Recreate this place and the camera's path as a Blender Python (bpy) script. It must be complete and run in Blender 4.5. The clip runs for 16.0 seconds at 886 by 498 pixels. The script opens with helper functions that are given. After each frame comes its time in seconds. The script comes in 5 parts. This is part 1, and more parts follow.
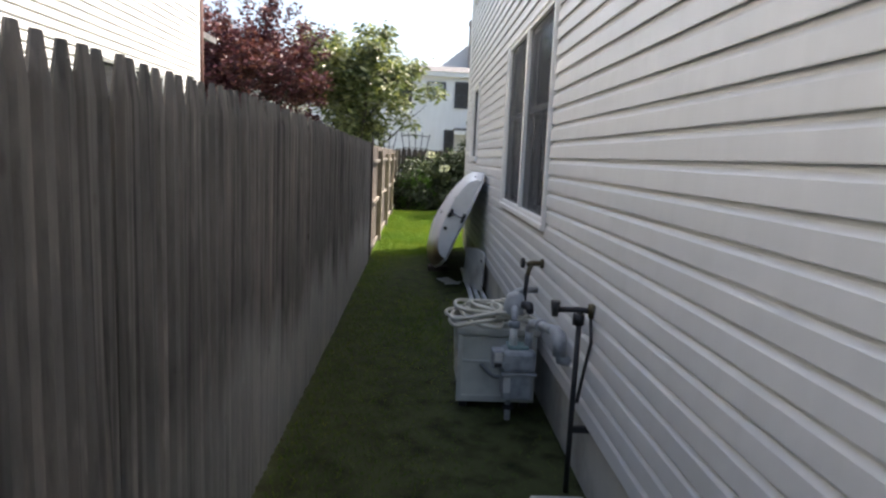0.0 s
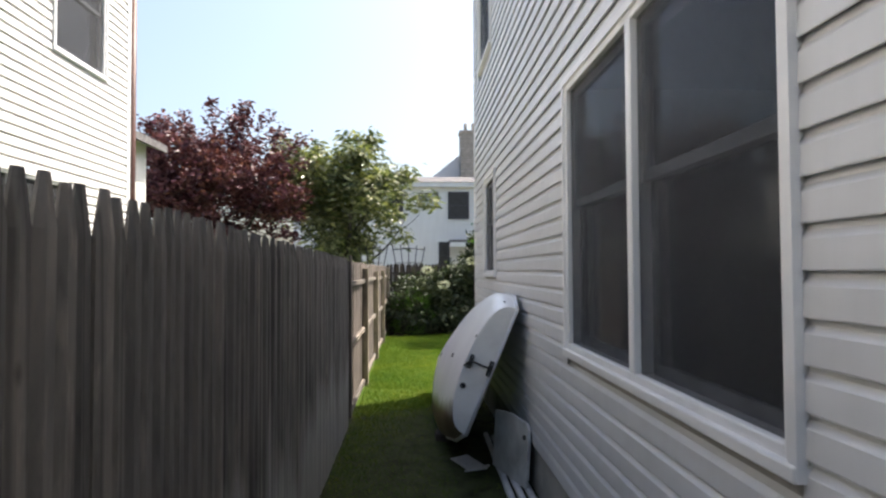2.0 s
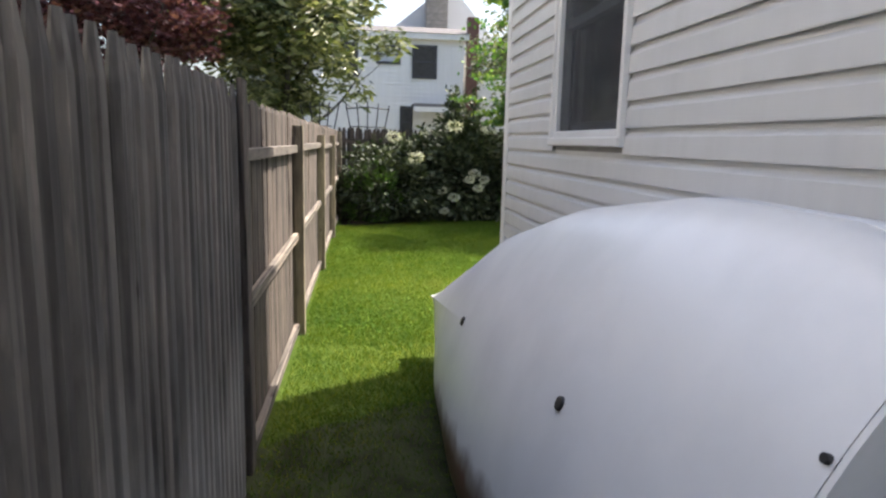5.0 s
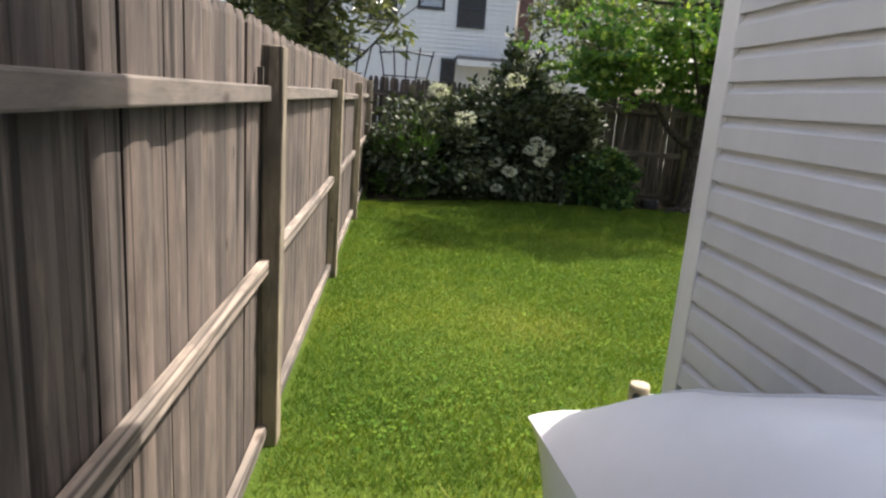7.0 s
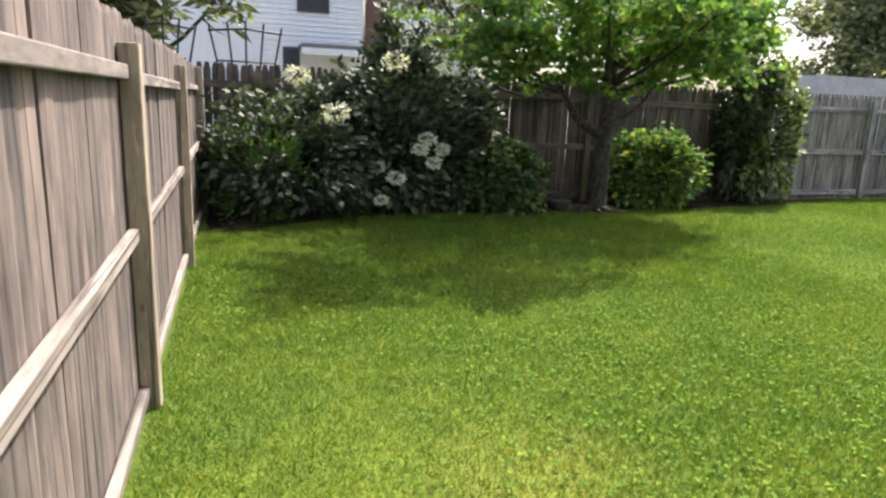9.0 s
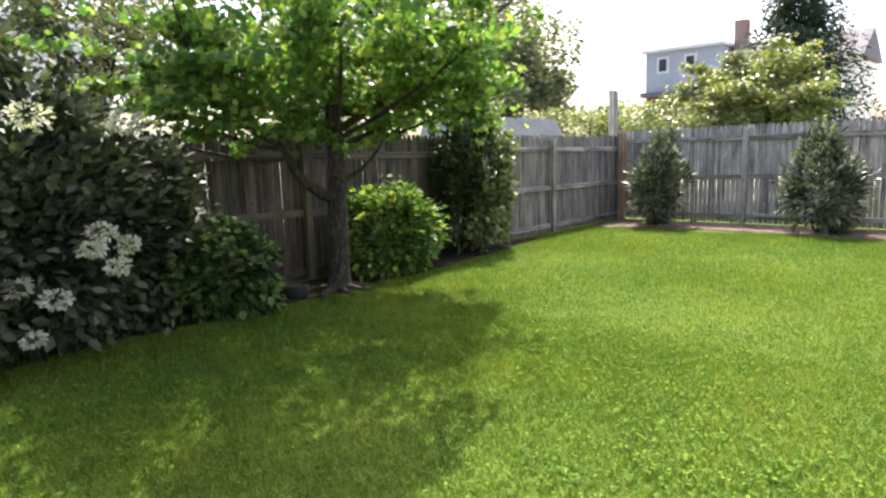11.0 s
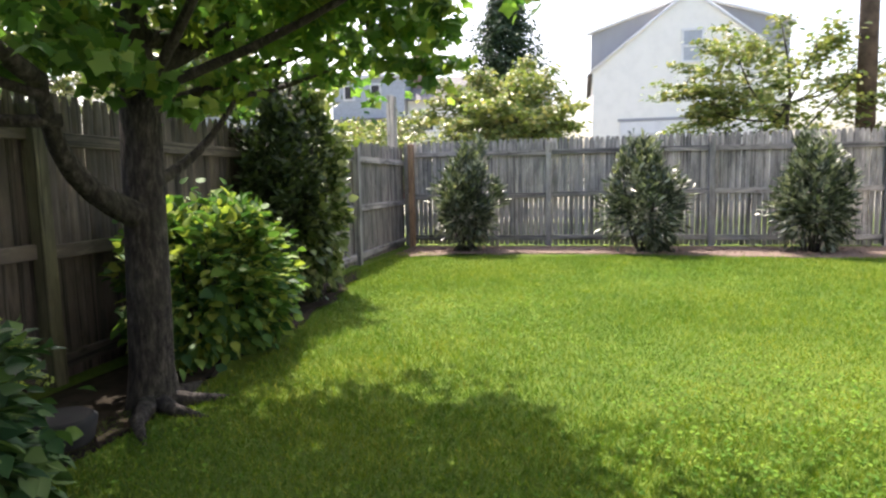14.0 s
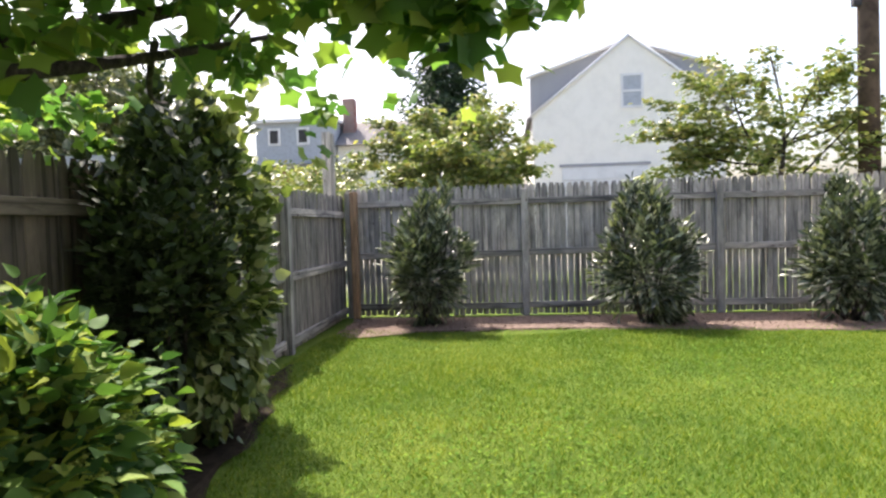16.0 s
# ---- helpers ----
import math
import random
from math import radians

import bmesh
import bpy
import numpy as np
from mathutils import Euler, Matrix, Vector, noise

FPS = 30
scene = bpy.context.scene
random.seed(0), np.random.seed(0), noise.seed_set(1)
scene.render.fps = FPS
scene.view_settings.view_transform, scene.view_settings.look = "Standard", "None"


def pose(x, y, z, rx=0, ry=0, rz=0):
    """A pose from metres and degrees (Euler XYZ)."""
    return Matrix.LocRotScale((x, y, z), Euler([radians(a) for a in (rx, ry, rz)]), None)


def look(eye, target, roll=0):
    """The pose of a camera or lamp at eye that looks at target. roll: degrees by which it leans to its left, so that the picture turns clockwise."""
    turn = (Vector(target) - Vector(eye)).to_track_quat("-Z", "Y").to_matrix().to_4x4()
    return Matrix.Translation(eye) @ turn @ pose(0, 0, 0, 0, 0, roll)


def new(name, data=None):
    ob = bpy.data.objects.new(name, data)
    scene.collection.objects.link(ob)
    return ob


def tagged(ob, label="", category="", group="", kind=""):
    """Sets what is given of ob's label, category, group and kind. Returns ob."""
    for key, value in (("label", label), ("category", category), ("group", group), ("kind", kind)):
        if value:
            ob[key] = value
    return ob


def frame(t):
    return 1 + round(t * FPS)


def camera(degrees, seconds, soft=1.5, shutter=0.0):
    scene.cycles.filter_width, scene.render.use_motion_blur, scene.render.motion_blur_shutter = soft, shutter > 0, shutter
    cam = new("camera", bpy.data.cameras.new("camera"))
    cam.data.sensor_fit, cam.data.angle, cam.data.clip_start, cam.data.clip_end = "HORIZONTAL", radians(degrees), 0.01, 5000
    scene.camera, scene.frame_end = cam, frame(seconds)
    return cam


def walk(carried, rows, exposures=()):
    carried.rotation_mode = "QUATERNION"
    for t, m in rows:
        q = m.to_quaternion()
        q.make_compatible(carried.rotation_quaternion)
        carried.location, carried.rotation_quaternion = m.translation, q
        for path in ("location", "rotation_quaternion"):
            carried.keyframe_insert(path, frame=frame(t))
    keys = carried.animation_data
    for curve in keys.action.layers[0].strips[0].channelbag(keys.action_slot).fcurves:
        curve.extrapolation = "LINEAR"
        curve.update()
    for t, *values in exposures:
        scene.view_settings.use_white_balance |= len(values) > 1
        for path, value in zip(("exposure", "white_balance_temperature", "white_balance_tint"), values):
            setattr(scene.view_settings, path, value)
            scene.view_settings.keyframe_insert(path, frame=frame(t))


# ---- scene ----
cam = camera(68.6, 16.0, soft=2.4)
PATH = [
    (0, (-0.025, 0.328, 1.511), (0.062, 2.306, 1.229), 2.6),
    (0.5, (-0.027, 0.948, 1.553), (0.071, 2.927, 1.277), -0.2),
    (1, (0.016, 1.614, 1.554), (0.104, 3.604, 1.37), -0.6),
    (1.5, (-0.009, 2.225, 1.58), (0.145, 4.219, 1.58), -1.2),
    (2, (-0.049, 2.939, 1.536), (0.047, 4.935, 1.6), -0.3),
    (2.5, (-0.154, 3.641, 1.539), (-0.046, 5.638, 1.519), -1.0),
    (3, (-0.174, 4.311, 1.514), (0.006, 6.3, 1.406), 0.1),
    (3.5, (-0.218, 4.972, 1.496), (-0.1, 6.961, 1.329), 0.3),
    (4, (-0.218, 5.597, 1.477), (0.087, 7.553, 1.194), 1.4),
    (6.5, (-0.162, 8.647, 1.45), (-0.058, 10.61, 1.083), 2.0),
    (7, (-0.223, 9.236, 1.417), (-0.059, 11.179, 0.969), 4.4),
    (7.5, (-0.234, 9.82, 1.411), (-0.153, 11.776, 1.001), 1.5),
    (8, (-0.281, 10.32, 1.444), (-0.166, 12.263, 0.982), 2.1),
    (8.5, (-0.316, 10.834, 1.409), (0.155, 12.723, 0.951), 2.5),
    (9, (-0.287, 11.355, 1.331), (0.312, 13.211, 0.891), 2.2),
    (9.5, (-0.193, 11.894, 1.353), (0.71, 13.633, 0.948), 2.4),
    (10, (-0.14, 12.413, 1.404), (0.972, 14.046, 1.094), 1.0),
    (12.5, (0.399, 15.134, 1.317), (2.184, 15.997, 1.047), -0.9),
    (13, (0.737, 15.724, 1.241), (2.577, 16.497, 1.103), 0.4),
    (13.5, (1.086, 16.379, 1.162), (3.015, 16.904, 1.102), 0.1),
    (14, (1.394, 16.72, 1.15), (3.337, 17.141, 0.935), -1.2),
    (14.5, (1.857, 17.116, 1.148), (3.818, 17.492, 1.043), 0.1),
    (15, (2.315, 17.322, 1.241), (4.289, 17.563, 1.022), -1.2),
    (15.5, (2.888, 17.416, 1.245), (4.869, 17.595, 1.037), -1.4),
    (16, (3.475, 17.493, 1.282), (5.463, 17.695, 1.202), -1.7),
]
walk(cam, [(t, look(eye, target, roll)) for t, eye, target, roll in PATH],
     exposures=[(0.0, 1.4, 6450, 10), (1.0, 1.55, 6450, 10), (2.0, 1.12, 6450, 10), (2.5, 1.28, 6450, 10), (3.0, 1.3, 6450, 10), (4.0, 1.28, 6450, 11), (6.5, 1.19, 6500, 12), (7.5, 0.95, 6350, 14), (8.0, 1.08, 6300, 15), (8.5, 1.35, 6300, 16), (9.5, 1.65, 6300, 16), (12.5, 1.8, 6400, 15), (14.0, 1.75, 6500, 15), (16.0, 1.55, 6500, 15)])

# ---- light ----
AZ, EL = radians(32), radians(58)
SUN_DIR = Vector((math.cos(AZ) * math.cos(EL), math.sin(AZ) * math.cos(EL), math.sin(EL)))
world = bpy.data.worlds.new("sky")
scene.world = world
world.use_nodes = True
wn = world.node_tree.nodes
sky = wn.new("ShaderNodeTexSky")
sky.sky_type, sky.sun_disc = "NISHITA", False
sky.sun_elevation, sky.sun_rotation = EL, radians(90) - AZ
sky.air_density, sky.dust_density, sky.ozone_density = 1.0, 5.0, 1.0
wn["Background"].inputs[1].default_value = 0.15
world.node_tree.links.new(sky.outputs[0], wn["Background"].inputs[0])
sun = new("sun", bpy.data.lights.new("sun", "SUN"))
sun.data.energy, sun.data.angle, sun.data.color = 4.1, radians(0.6), (1.0, 0.92, 0.81)
sun.matrix_world = look(SUN_DIR * 40, (0, 0, 0))


# ---- materials ----
def material(name, rough=0.6, metal=0.0):
    m = bpy.data.materials.new(name)
    m.use_nodes = True
    n = m.node_tree.nodes
    b = n["Principled BSDF"]
    b.inputs["Roughness"].default_value, b.inputs["Metallic"].default_value = rough, metal
    return m, n, m.node_tree.links, b


def coords(n, l, kind="Object", scale=(1, 1, 1), jitter=True):
    tc = n.new("ShaderNodeTexCoord")
    mp = n.new("ShaderNodeMapping")
    mp.inputs["Scale"].default_value = scale
    l.new(tc.outputs[kind], mp.inputs["Vector"])
    if jitter:
        oi = n.new("ShaderNodeObjectInfo")
        mul = n.new("ShaderNodeVectorMath")
        mul.operation = "MULTIPLY"
        mul.inputs[1].default_value = (37.0, 53.0, 71.0)
        l.new(oi.outputs["Random"], mul.inputs[0])
        l.new(mul.outputs[0], mp.inputs["Location"])
    return mp.outputs[0]


def noise_tex(n, l, vec, scale, detail=4, rough=0.55):
    t = n.new("ShaderNodeTexNoise")
    t.inputs["Scale"].default_value, t.inputs["Detail"].default_value, t.inputs["Roughness"].default_value = scale, detail, rough
    l.new(vec, t.inputs["Vector"])
    return t.outputs["Fac"]


def ramp(n, l, fac, stops):
    r = n.new("ShaderNodeValToRGB")
    while len(r.color_ramp.elements) < len(stops):
        r.color_ramp.elements.new(0.5)
    for e, (p, c) in zip(r.color_ramp.elements, stops):
        e.position, e.color = p, (*c, 1)
    l.new(fac, r.inputs[0])
    return r.outputs[0]


def mix(n, l, fac, a, b, mode="MIX"):
    m = n.new("ShaderNodeMix")
    m.data_type, m.blend_type = "RGBA", mode
    for sock, v in ((m.inputs[0], fac), (m.inputs[6], a), (m.inputs[7], b)):
        if hasattr(v, "is_output"):
            l.new(v, sock)
        elif isinstance(v, tuple):
            sock.default_value = (*v, 1)
        else:
            sock.default_value = v
    return m.outputs[2]


def bump(n, l, b, height, strength, dist=0.01):
    u = n.new("ShaderNodeBump")
    u.inputs["Strength"].default_value, u.inputs["Distance"].default_value = strength, dist
    l.new(height, u.inputs["Height"])
    l.new(u.outputs[0], b.inputs["Normal"])


def plain(name, col, rough=0.5, metal=0.0, var=0.12, scale=6.0, grain=60.0, strength=0.15):
    """Paint, plastic or metal with faint dirt and fine relief."""
    m, n, l, b = material(name, rough, metal)
    if rough > 0.84:
        b.inputs["Specular IOR Level"].default_value = 0.12
    v = coords(n, l)
    big = noise_tex(n, l, v, scale, 5)
    dark = tuple(c * (1 - var * 2) for c in col)
    light = tuple(min(1, c * (1 + var * 0.6)) for c in col)
    l.new(ramp(n, l, big, [(0.3, dark), (0.55, col), (0.8, light)]), b.inputs["Base Color"])
    bump(n, l, b, noise_tex(n, l, v, grain, 3), strength, 0.002)
    return m


def wood(name, dark, mid, light, bleach=None, rough=0.85, along="z", calm=0.0, crack_tone=0.32):
    """Weathered vertical boards: long grain, knots, grey patches; bleach lightens the lower part in uneven tongues."""
    m, n, l, b = material(name, rough)
    k = {"x": (0.085, 1, 1), "z": (1, 1, 0.085)}[along]
    v = coords(n, l, scale=k)
    grain = noise_tex(n, l, v, 24, 6, 0.6)
    v2 = coords(n, l, scale=tuple(0.3 if q < 1 else 1 for q in k))
    patch = noise_tex(n, l, v2, 5, 4)
    fibre = noise_tex(n, l, v, 120, 4, 0.6)
    add = n.new("ShaderNodeMath")
    add.operation = "MULTIPLY_ADD"
    add.inputs[1].default_value = 0.35
    off = n.new("ShaderNodeMath")
    off.operation = "SUBTRACT"
    off.inputs[1].default_value = 0.175
    l.new(fibre, add.inputs[0])
    l.new(grain, add.inputs[2])
    l.new(add.outputs[0], off.inputs[0])
    grain = off.outputs[0]
    col = ramp(n, l, grain, [(0.24, dark), (0.43, mid), (0.62, mid), (0.86, light)])
    col = mix(n, l, 0.3, col, mid)
    oi = n.new("ShaderNodeObjectInfo")
    tone = ramp(n, l, oi.outputs["Random"], [(0.0, (0.72, 0.71, 0.70)), (0.5, (0.95, 0.92, 0.9)), (1.0, (1.15, 1.1, 1.05))])
    col = mix(n, l, 1.0, col, tone, "MULTIPLY")
    col = mix(n, l, 1.0, col, ramp(n, l, patch, [(0.3, (0.5, 0.5, 0.51)), (0.5, (0.95, 0.94, 0.92)), (0.72, (1.3, 1.24, 1.18))]), "MULTIPLY")
    blot = noise_tex(n, l, coords(n, l, scale=tuple(0.22 if q < 1 else 1 for q in k)), 17, 5, 0.65)
    col = mix(n, l, 1.0, col, ramp(n, l, blot, [(0.32, (0.62, 0.61, 0.6)), (0.48, (1, 1, 1)), (0.66, (1.25, 1.22, 1.2))]), "MULTIPLY")
    fleck = noise_tex(n, l, coords(n, l, scale=tuple(0.16 if q < 1 else 1 for q in k)), 34, 3, 0.5)
    col = mix(n, l, 1.0, col, ramp(n, l, fleck, [(0.6, (1, 1, 1)), (0.7, (1.5, 1.48, 1.45))]), "MULTIPLY")
    vor = n.new("ShaderNodeTexVoronoi")
    vor.inputs["Scale"].default_value = 6.0 if along == "z" else 8.0
    l.new(coords(n, l, scale=(1, 1, 0.55) if along == "z" else (0.5, 1, 1)), vor.inputs["Vector"])
    size = 0.09 if along == "z" else 0.2
    knot = ramp(n, l, vor.outputs["Distance"], [(size * 0.35, (0.35, 0.3, 0.27)), (size, (1, 1, 1))])
    col = mix(n, l, 1.0, col, knot, "MULTIPLY")
    col = mix(n, l, calm, col, mid)
    kc = tuple(0.02 if q < 1 else 1 for q in k)
    crack = noise_tex(n, l, coords(n, l, scale=kc), 8, 3, 0.5)
    col = mix(n, l, 1.0, col, ramp(n, l, crack, [(0.475, (1, 1, 1)), (0.495, (crack_tone,) * 3), (0.505, (crack_tone,) * 3), (0.525, (1, 1, 1))]), "MULTIPLY")
    if bleach:
        geo = n.new("ShaderNodeNewGeometry")
        sep = n.new("ShaderNodeSeparateXYZ")
        l.new(geo.outputs["Position"], sep.inputs[0])
        mp = n.new("ShaderNodeMapping")
        mp.inputs["Scale"].default_value = (1, 0.55, 0.12)
        l.new(geo.outputs["Position"], mp.inputs["Vector"])
        tongue = noise_tex(n, l, mp.outputs[0], 4, 5)
        wash = n.new("ShaderNodeMath")
        wash.operation = "MULTIPLY_ADD"
        wash.inputs[1].default_value = -0.62
        l.new(sep.outputs[2], wash.inputs[0])
        l.new(tongue, wash.inputs[2])
        f = ramp(n, l, wash.outputs[0], [(0.0, (0, 0, 0)), (0.2, (1, 1, 1))])
        past = n.new("ShaderNodeMapRange")
        past.inputs["From Min"].default_value, past.inputs["From Max"].default_value = 1.5, 3.2
        l.new(sep.outputs[1], past.inputs["Value"])
        f = mix(n, l, 1.0, f, past.outputs[0], "MULTIPLY")
        col = mix(n, l, f, col, mix(n, l, 0.5, mix(n, l, 1.0, col, (1.8, 1.8, 1.8), "MULTIPLY"), bleach), "MIX")
    l.new(col, b.inputs["Base Color"])
    bump(n, l, b, grain, 0.5, 0.004)
    return m


def foliage(name, cols, trans=0.35, gloss=0.35, spec=0.25):
    """Leaves: each takes its own shade; light passes through."""
    m = bpy.data.materials.new(name)
    m.use_nodes = True
    n, l = m.node_tree.nodes, m.node_tree.links
    b = n["Principled BSDF"]
    b.inputs["Roughness"].default_value = gloss
    b.inputs["Specular IOR Level"].default_value = spec
    geo = n.new("ShaderNodeNewGeometry")
    k = len(cols) - 1
    col = ramp(n, l, geo.outputs["Random Per Island"], [(i / k, c) for i, c in enumerate(cols)])
    tc = n.new("ShaderNodeTexCoord")
    var = noise_tex(n, l, tc.outputs["Object"], 1.6, 3)
    col = mix(n, l, 1.0, col, ramp(n, l, var, [(0.3, (0.8, 0.8, 0.8)), (0.7, (1.15, 1.15, 1.1))]), "MULTIPLY")
    l.new(col, b.inputs["Base Color"])
    t = n.new("ShaderNodeBsdfTranslucent")
    l.new(mix(n, l, 1.0, col, (1.2, 1.3, 0.6), "MULTIPLY"), t.inputs["Color"])
    ms = n.new("ShaderNodeMixShader")
    ms.inputs[0].default_value = trans
    l.new(b.outputs[0], ms.inputs[1])
    l.new(t.outputs[0], ms.inputs[2])
    l.new(ms.outputs[0], n["Material Output"].inputs[0])
    return m


def siding_material(name, col):
    m, n, l, b = material(name, 0.42)
    v = coords(n, l)
    big = noise_tex(n, l, v, 0.9, 5)
    c = ramp(n, l, big, [(0.3, tuple(x * 0.93 for x in col)), (0.7, col)])
    streak = noise_tex(n, l, coords(n, l, scale=(1, 8, 0.5)), 1.3, 4)
    c = mix(n, l, 1.0, c, ramp(n, l, streak, [(0.35, (0.955, 0.955, 0.95)), (0.6, (1, 1, 1))]), "MULTIPLY")
    l.new(c, b.inputs["Base Color"])
    bump(n, l, b, noise_tex(n, l, coords(n, l, scale=(1, 0.1, 1)), 90, 3), 0.12, 0.002)
    return m


def lawn_material(name, blade):
    m = bpy.data.materials.new(name)
    m.use_nodes = True
    n, l = m.node_tree.nodes, m.node_tree.links
    b = n["Principled BSDF"]
    b.inputs["Roughness"].default_value = 0.6 if blade else 0.95
    b.inputs["Specular IOR Level"].default_value = 0.12 if blade else 0.1
    geo = n.new("ShaderNodeNewGeometry")
    big = noise_tex(n, l, geo.outputs["Position"], 0.7, 4)
    fine = noise_tex(n, l, geo.outputs["Position"], 3.2, 5, 0.6)
    if blade:
        c = ramp(n, l, geo.outputs["Random Per Island"], [(0.0, (0.05, 0.122, 0.018)), (0.45, (0.096, 0.162, 0.024)), (0.85, (0.158, 0.204, 0.029)), (1.0, (0.27, 0.28, 0.06))])
    else:
        c = ramp(n, l, noise_tex(n, l, geo.outputs["Position"], 45, 6), [(0.3, (0.045, 0.078, 0.013)), (0.7, (0.098, 0.145, 0.02))])
    c = mix(n, l, 1.0, c, ramp(n, l, big, [(0.3, (0.8, 0.88, 0.84)), (0.5, (1.0, 1.0, 1.0)), (0.7, (1.22, 1.1, 0.98))]), "MULTIPLY")
    c = mix(n, l, 1.0, c, ramp(n, l, fine, [(0.3, (0.78, 0.85, 0.8)), (0.62, (1.1, 1.06, 1.0)), (0.78, (1.3, 1.16, 0.96))]), "MULTIPLY")
    spot = n.new("ShaderNodeVectorMath")
    spot.operation = "DISTANCE"
    spot.inputs[1].default_value = (0.8, 13.3, 0)
    l.new(geo.outputs["Position"], spot.inputs[0])
    ragged = n.new("ShaderNodeMath")
    ragged.operation = "MULTIPLY_ADD"
    ragged.inputs[1].default_value = 0.9
    l.new(fine, ragged.inputs[0])
    l.new(spot.outputs["Value"], ragged.inputs[2])
    c = mix(n, l, ramp(n, l, ragged.outputs[0], [(0.55, (0.28, 0.28, 0.28)), (0.95, (0, 0, 0))]), c, (0.27, 0.26, 0.05))
    if not blade:
        sep = n.new("ShaderNodeVectorMath")
        sep.operation = "DISTANCE"
        sep.inputs[1].default_value = (5.5, 9.0, 0)
        l.new(geo.outputs["Position"], sep.inputs[0])
        scaled = n.new("ShaderNodeMath")
        scaled.operation = "DIVIDE"
        scaled.inputs[1].default_value = 40
        l.new(sep.outputs["Value"], scaled.inputs[0])
        street = ramp(n, l, noise_tex(n, l, geo.outputs["Position"], 0.25, 4), [(0.4, (0.2, 0.19, 0.17)), (0.6, (0.12, 0.13, 0.09))])
        c = mix(n, l, ramp(n, l, scaled.outputs[0], [(0.35, (0, 0, 0)), (0.42, (1, 1, 1))]), c, street)
    l.new(c, b.inputs["Base Color"])
    if blade:
        t = n.new("ShaderNodeBsdfTranslucent")
        l.new(mix(n, l, 1.0, c, (1.3, 1.45, 0.5), "MULTIPLY"), t.inputs["Color"])
        ms = n.new("ShaderNodeMixShader")
        ms.inputs[0].default_value = 0.3
        l.new(b.outputs[0], ms.inputs[1])
        l.new(t.outputs[0], ms.inputs[2])
        l.new(ms.outputs[0], n["Material Output"].inputs[0])
    else:
        bump(n, l, b, noise_tex(n, l, geo.outputs["Position"], 60, 4), 0.8, 0.02)
    return m


def bricks(name, a, b_, mortar, scale):
    m, n, l, b = material(name, 0.9)
    t = n.new("ShaderNodeTexBrick")
    t.inputs["Color1"].default_value, t.inputs["Color2"].default_value, t.inputs["Mortar"].default_value = (*a, 1), (*b_, 1), (*mortar, 1)
    t.inputs["Scale"].default_value = scale
    mp = n.new("ShaderNodeMapping")
    tc = n.new("ShaderNodeTexCoord")
    mp.inputs["Rotation"].default_value = (radians(90), 0, 0)
    l.new(tc.outputs["Object"], mp.inputs[0])
    l.new(mp.outputs[0], t.inputs[0])
    v = tc.outputs["Object"]
    l.new(mix(n, l, 1.0, t.outputs[0], ramp(n, l, noise_tex(n, l, v, 5, 4), [(0.3, (0.75, 0.75, 0.75)), (0.7, (1.1, 1.1, 1.1))]), "MULTIPLY"), b.inputs["Base Color"])
    bump(n, l, b, t.outputs["Fac"], -0.4, 0.01)
    return m


# White siding twice: greyer for the shaded wall, brighter and warmer for sunlit ones.
SIDING = siding_material("grey_white_vinyl_shade_tone", (0.64, 0.645, 0.645))
SIDING_LIT = siding_material("cream_white_vinyl_sun_tone", (0.78, 0.765, 0.735))
TRIM = plain("white_vinyl_trim", (0.74, 0.74, 0.73), 0.4, var=0.05, scale=3)
CONCRETE = plain("foundation_concrete", (0.46, 0.45, 0.41), 0.9, var=0.22, scale=3, grain=90, strength=0.5)
WALLCORE = plain("interior_plaster", (0.35, 0.34, 0.32), 0.9)
# Near-black: the gloom of unlit rooms is put into this colour.
DARKROOM = plain("unlit_room_tone", (0.07, 0.068, 0.066), 0.9)
SHINGLE = plain("grey_shingles", (0.2, 0.19, 0.19), 0.9, var=0.25, scale=12, grain=40, strength=0.6)
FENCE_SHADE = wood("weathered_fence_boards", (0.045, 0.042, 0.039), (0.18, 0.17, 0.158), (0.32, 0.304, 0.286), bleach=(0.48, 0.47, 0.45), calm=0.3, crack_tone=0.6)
FENCE_BACK = wood("weathered_fence_backs", (0.045, 0.038, 0.035), (0.132, 0.113, 0.102), (0.245, 0.217, 0.2))
FENCE_GREY = wood("silver_grey_fence_boards", (0.19, 0.185, 0.18), (0.385, 0.378, 0.37), (0.5, 0.49, 0.48))
# Darker copies of the grey and brown-grey boards; shade is in their colour.
FENCE_MID = wood("grey_boards_shade_toned", (0.1, 0.096, 0.09), (0.23, 0.222, 0.21), (0.34, 0.33, 0.315))
FENCE_DARK = wood("brown_grey_boards_shade_toned", (0.04, 0.034, 0.029), (0.1, 0.087, 0.076), (0.18, 0.158, 0.14))
RAILWOOD = wood("weathered_rails", (0.1, 0.089, 0.08), (0.255, 0.23, 0.205), (0.46, 0.43, 0.395), along="x")
# Darker copy of the weathered rails, toned for the shaded back fence.
DARKRAIL = wood("weathered_rails_shade_toned", (0.05, 0.043, 0.037), (0.12, 0.105, 0.092), (0.2, 0.178, 0.158), along="x")
GREYRAIL = wood("silver_grey_rails", (0.16, 0.156, 0.152), (0.33, 0.322, 0.315), (0.46, 0.45, 0.44), along="x")
POSTWOOD = wood("treated_posts", (0.12, 0.11, 0.085), (0.25, 0.225, 0.17), (0.35, 0.32, 0.25))
MOSSPOST = wood("mossy_posts", (0.05, 0.05, 0.03), (0.11, 0.108, 0.066), (0.19, 0.185, 0.12))
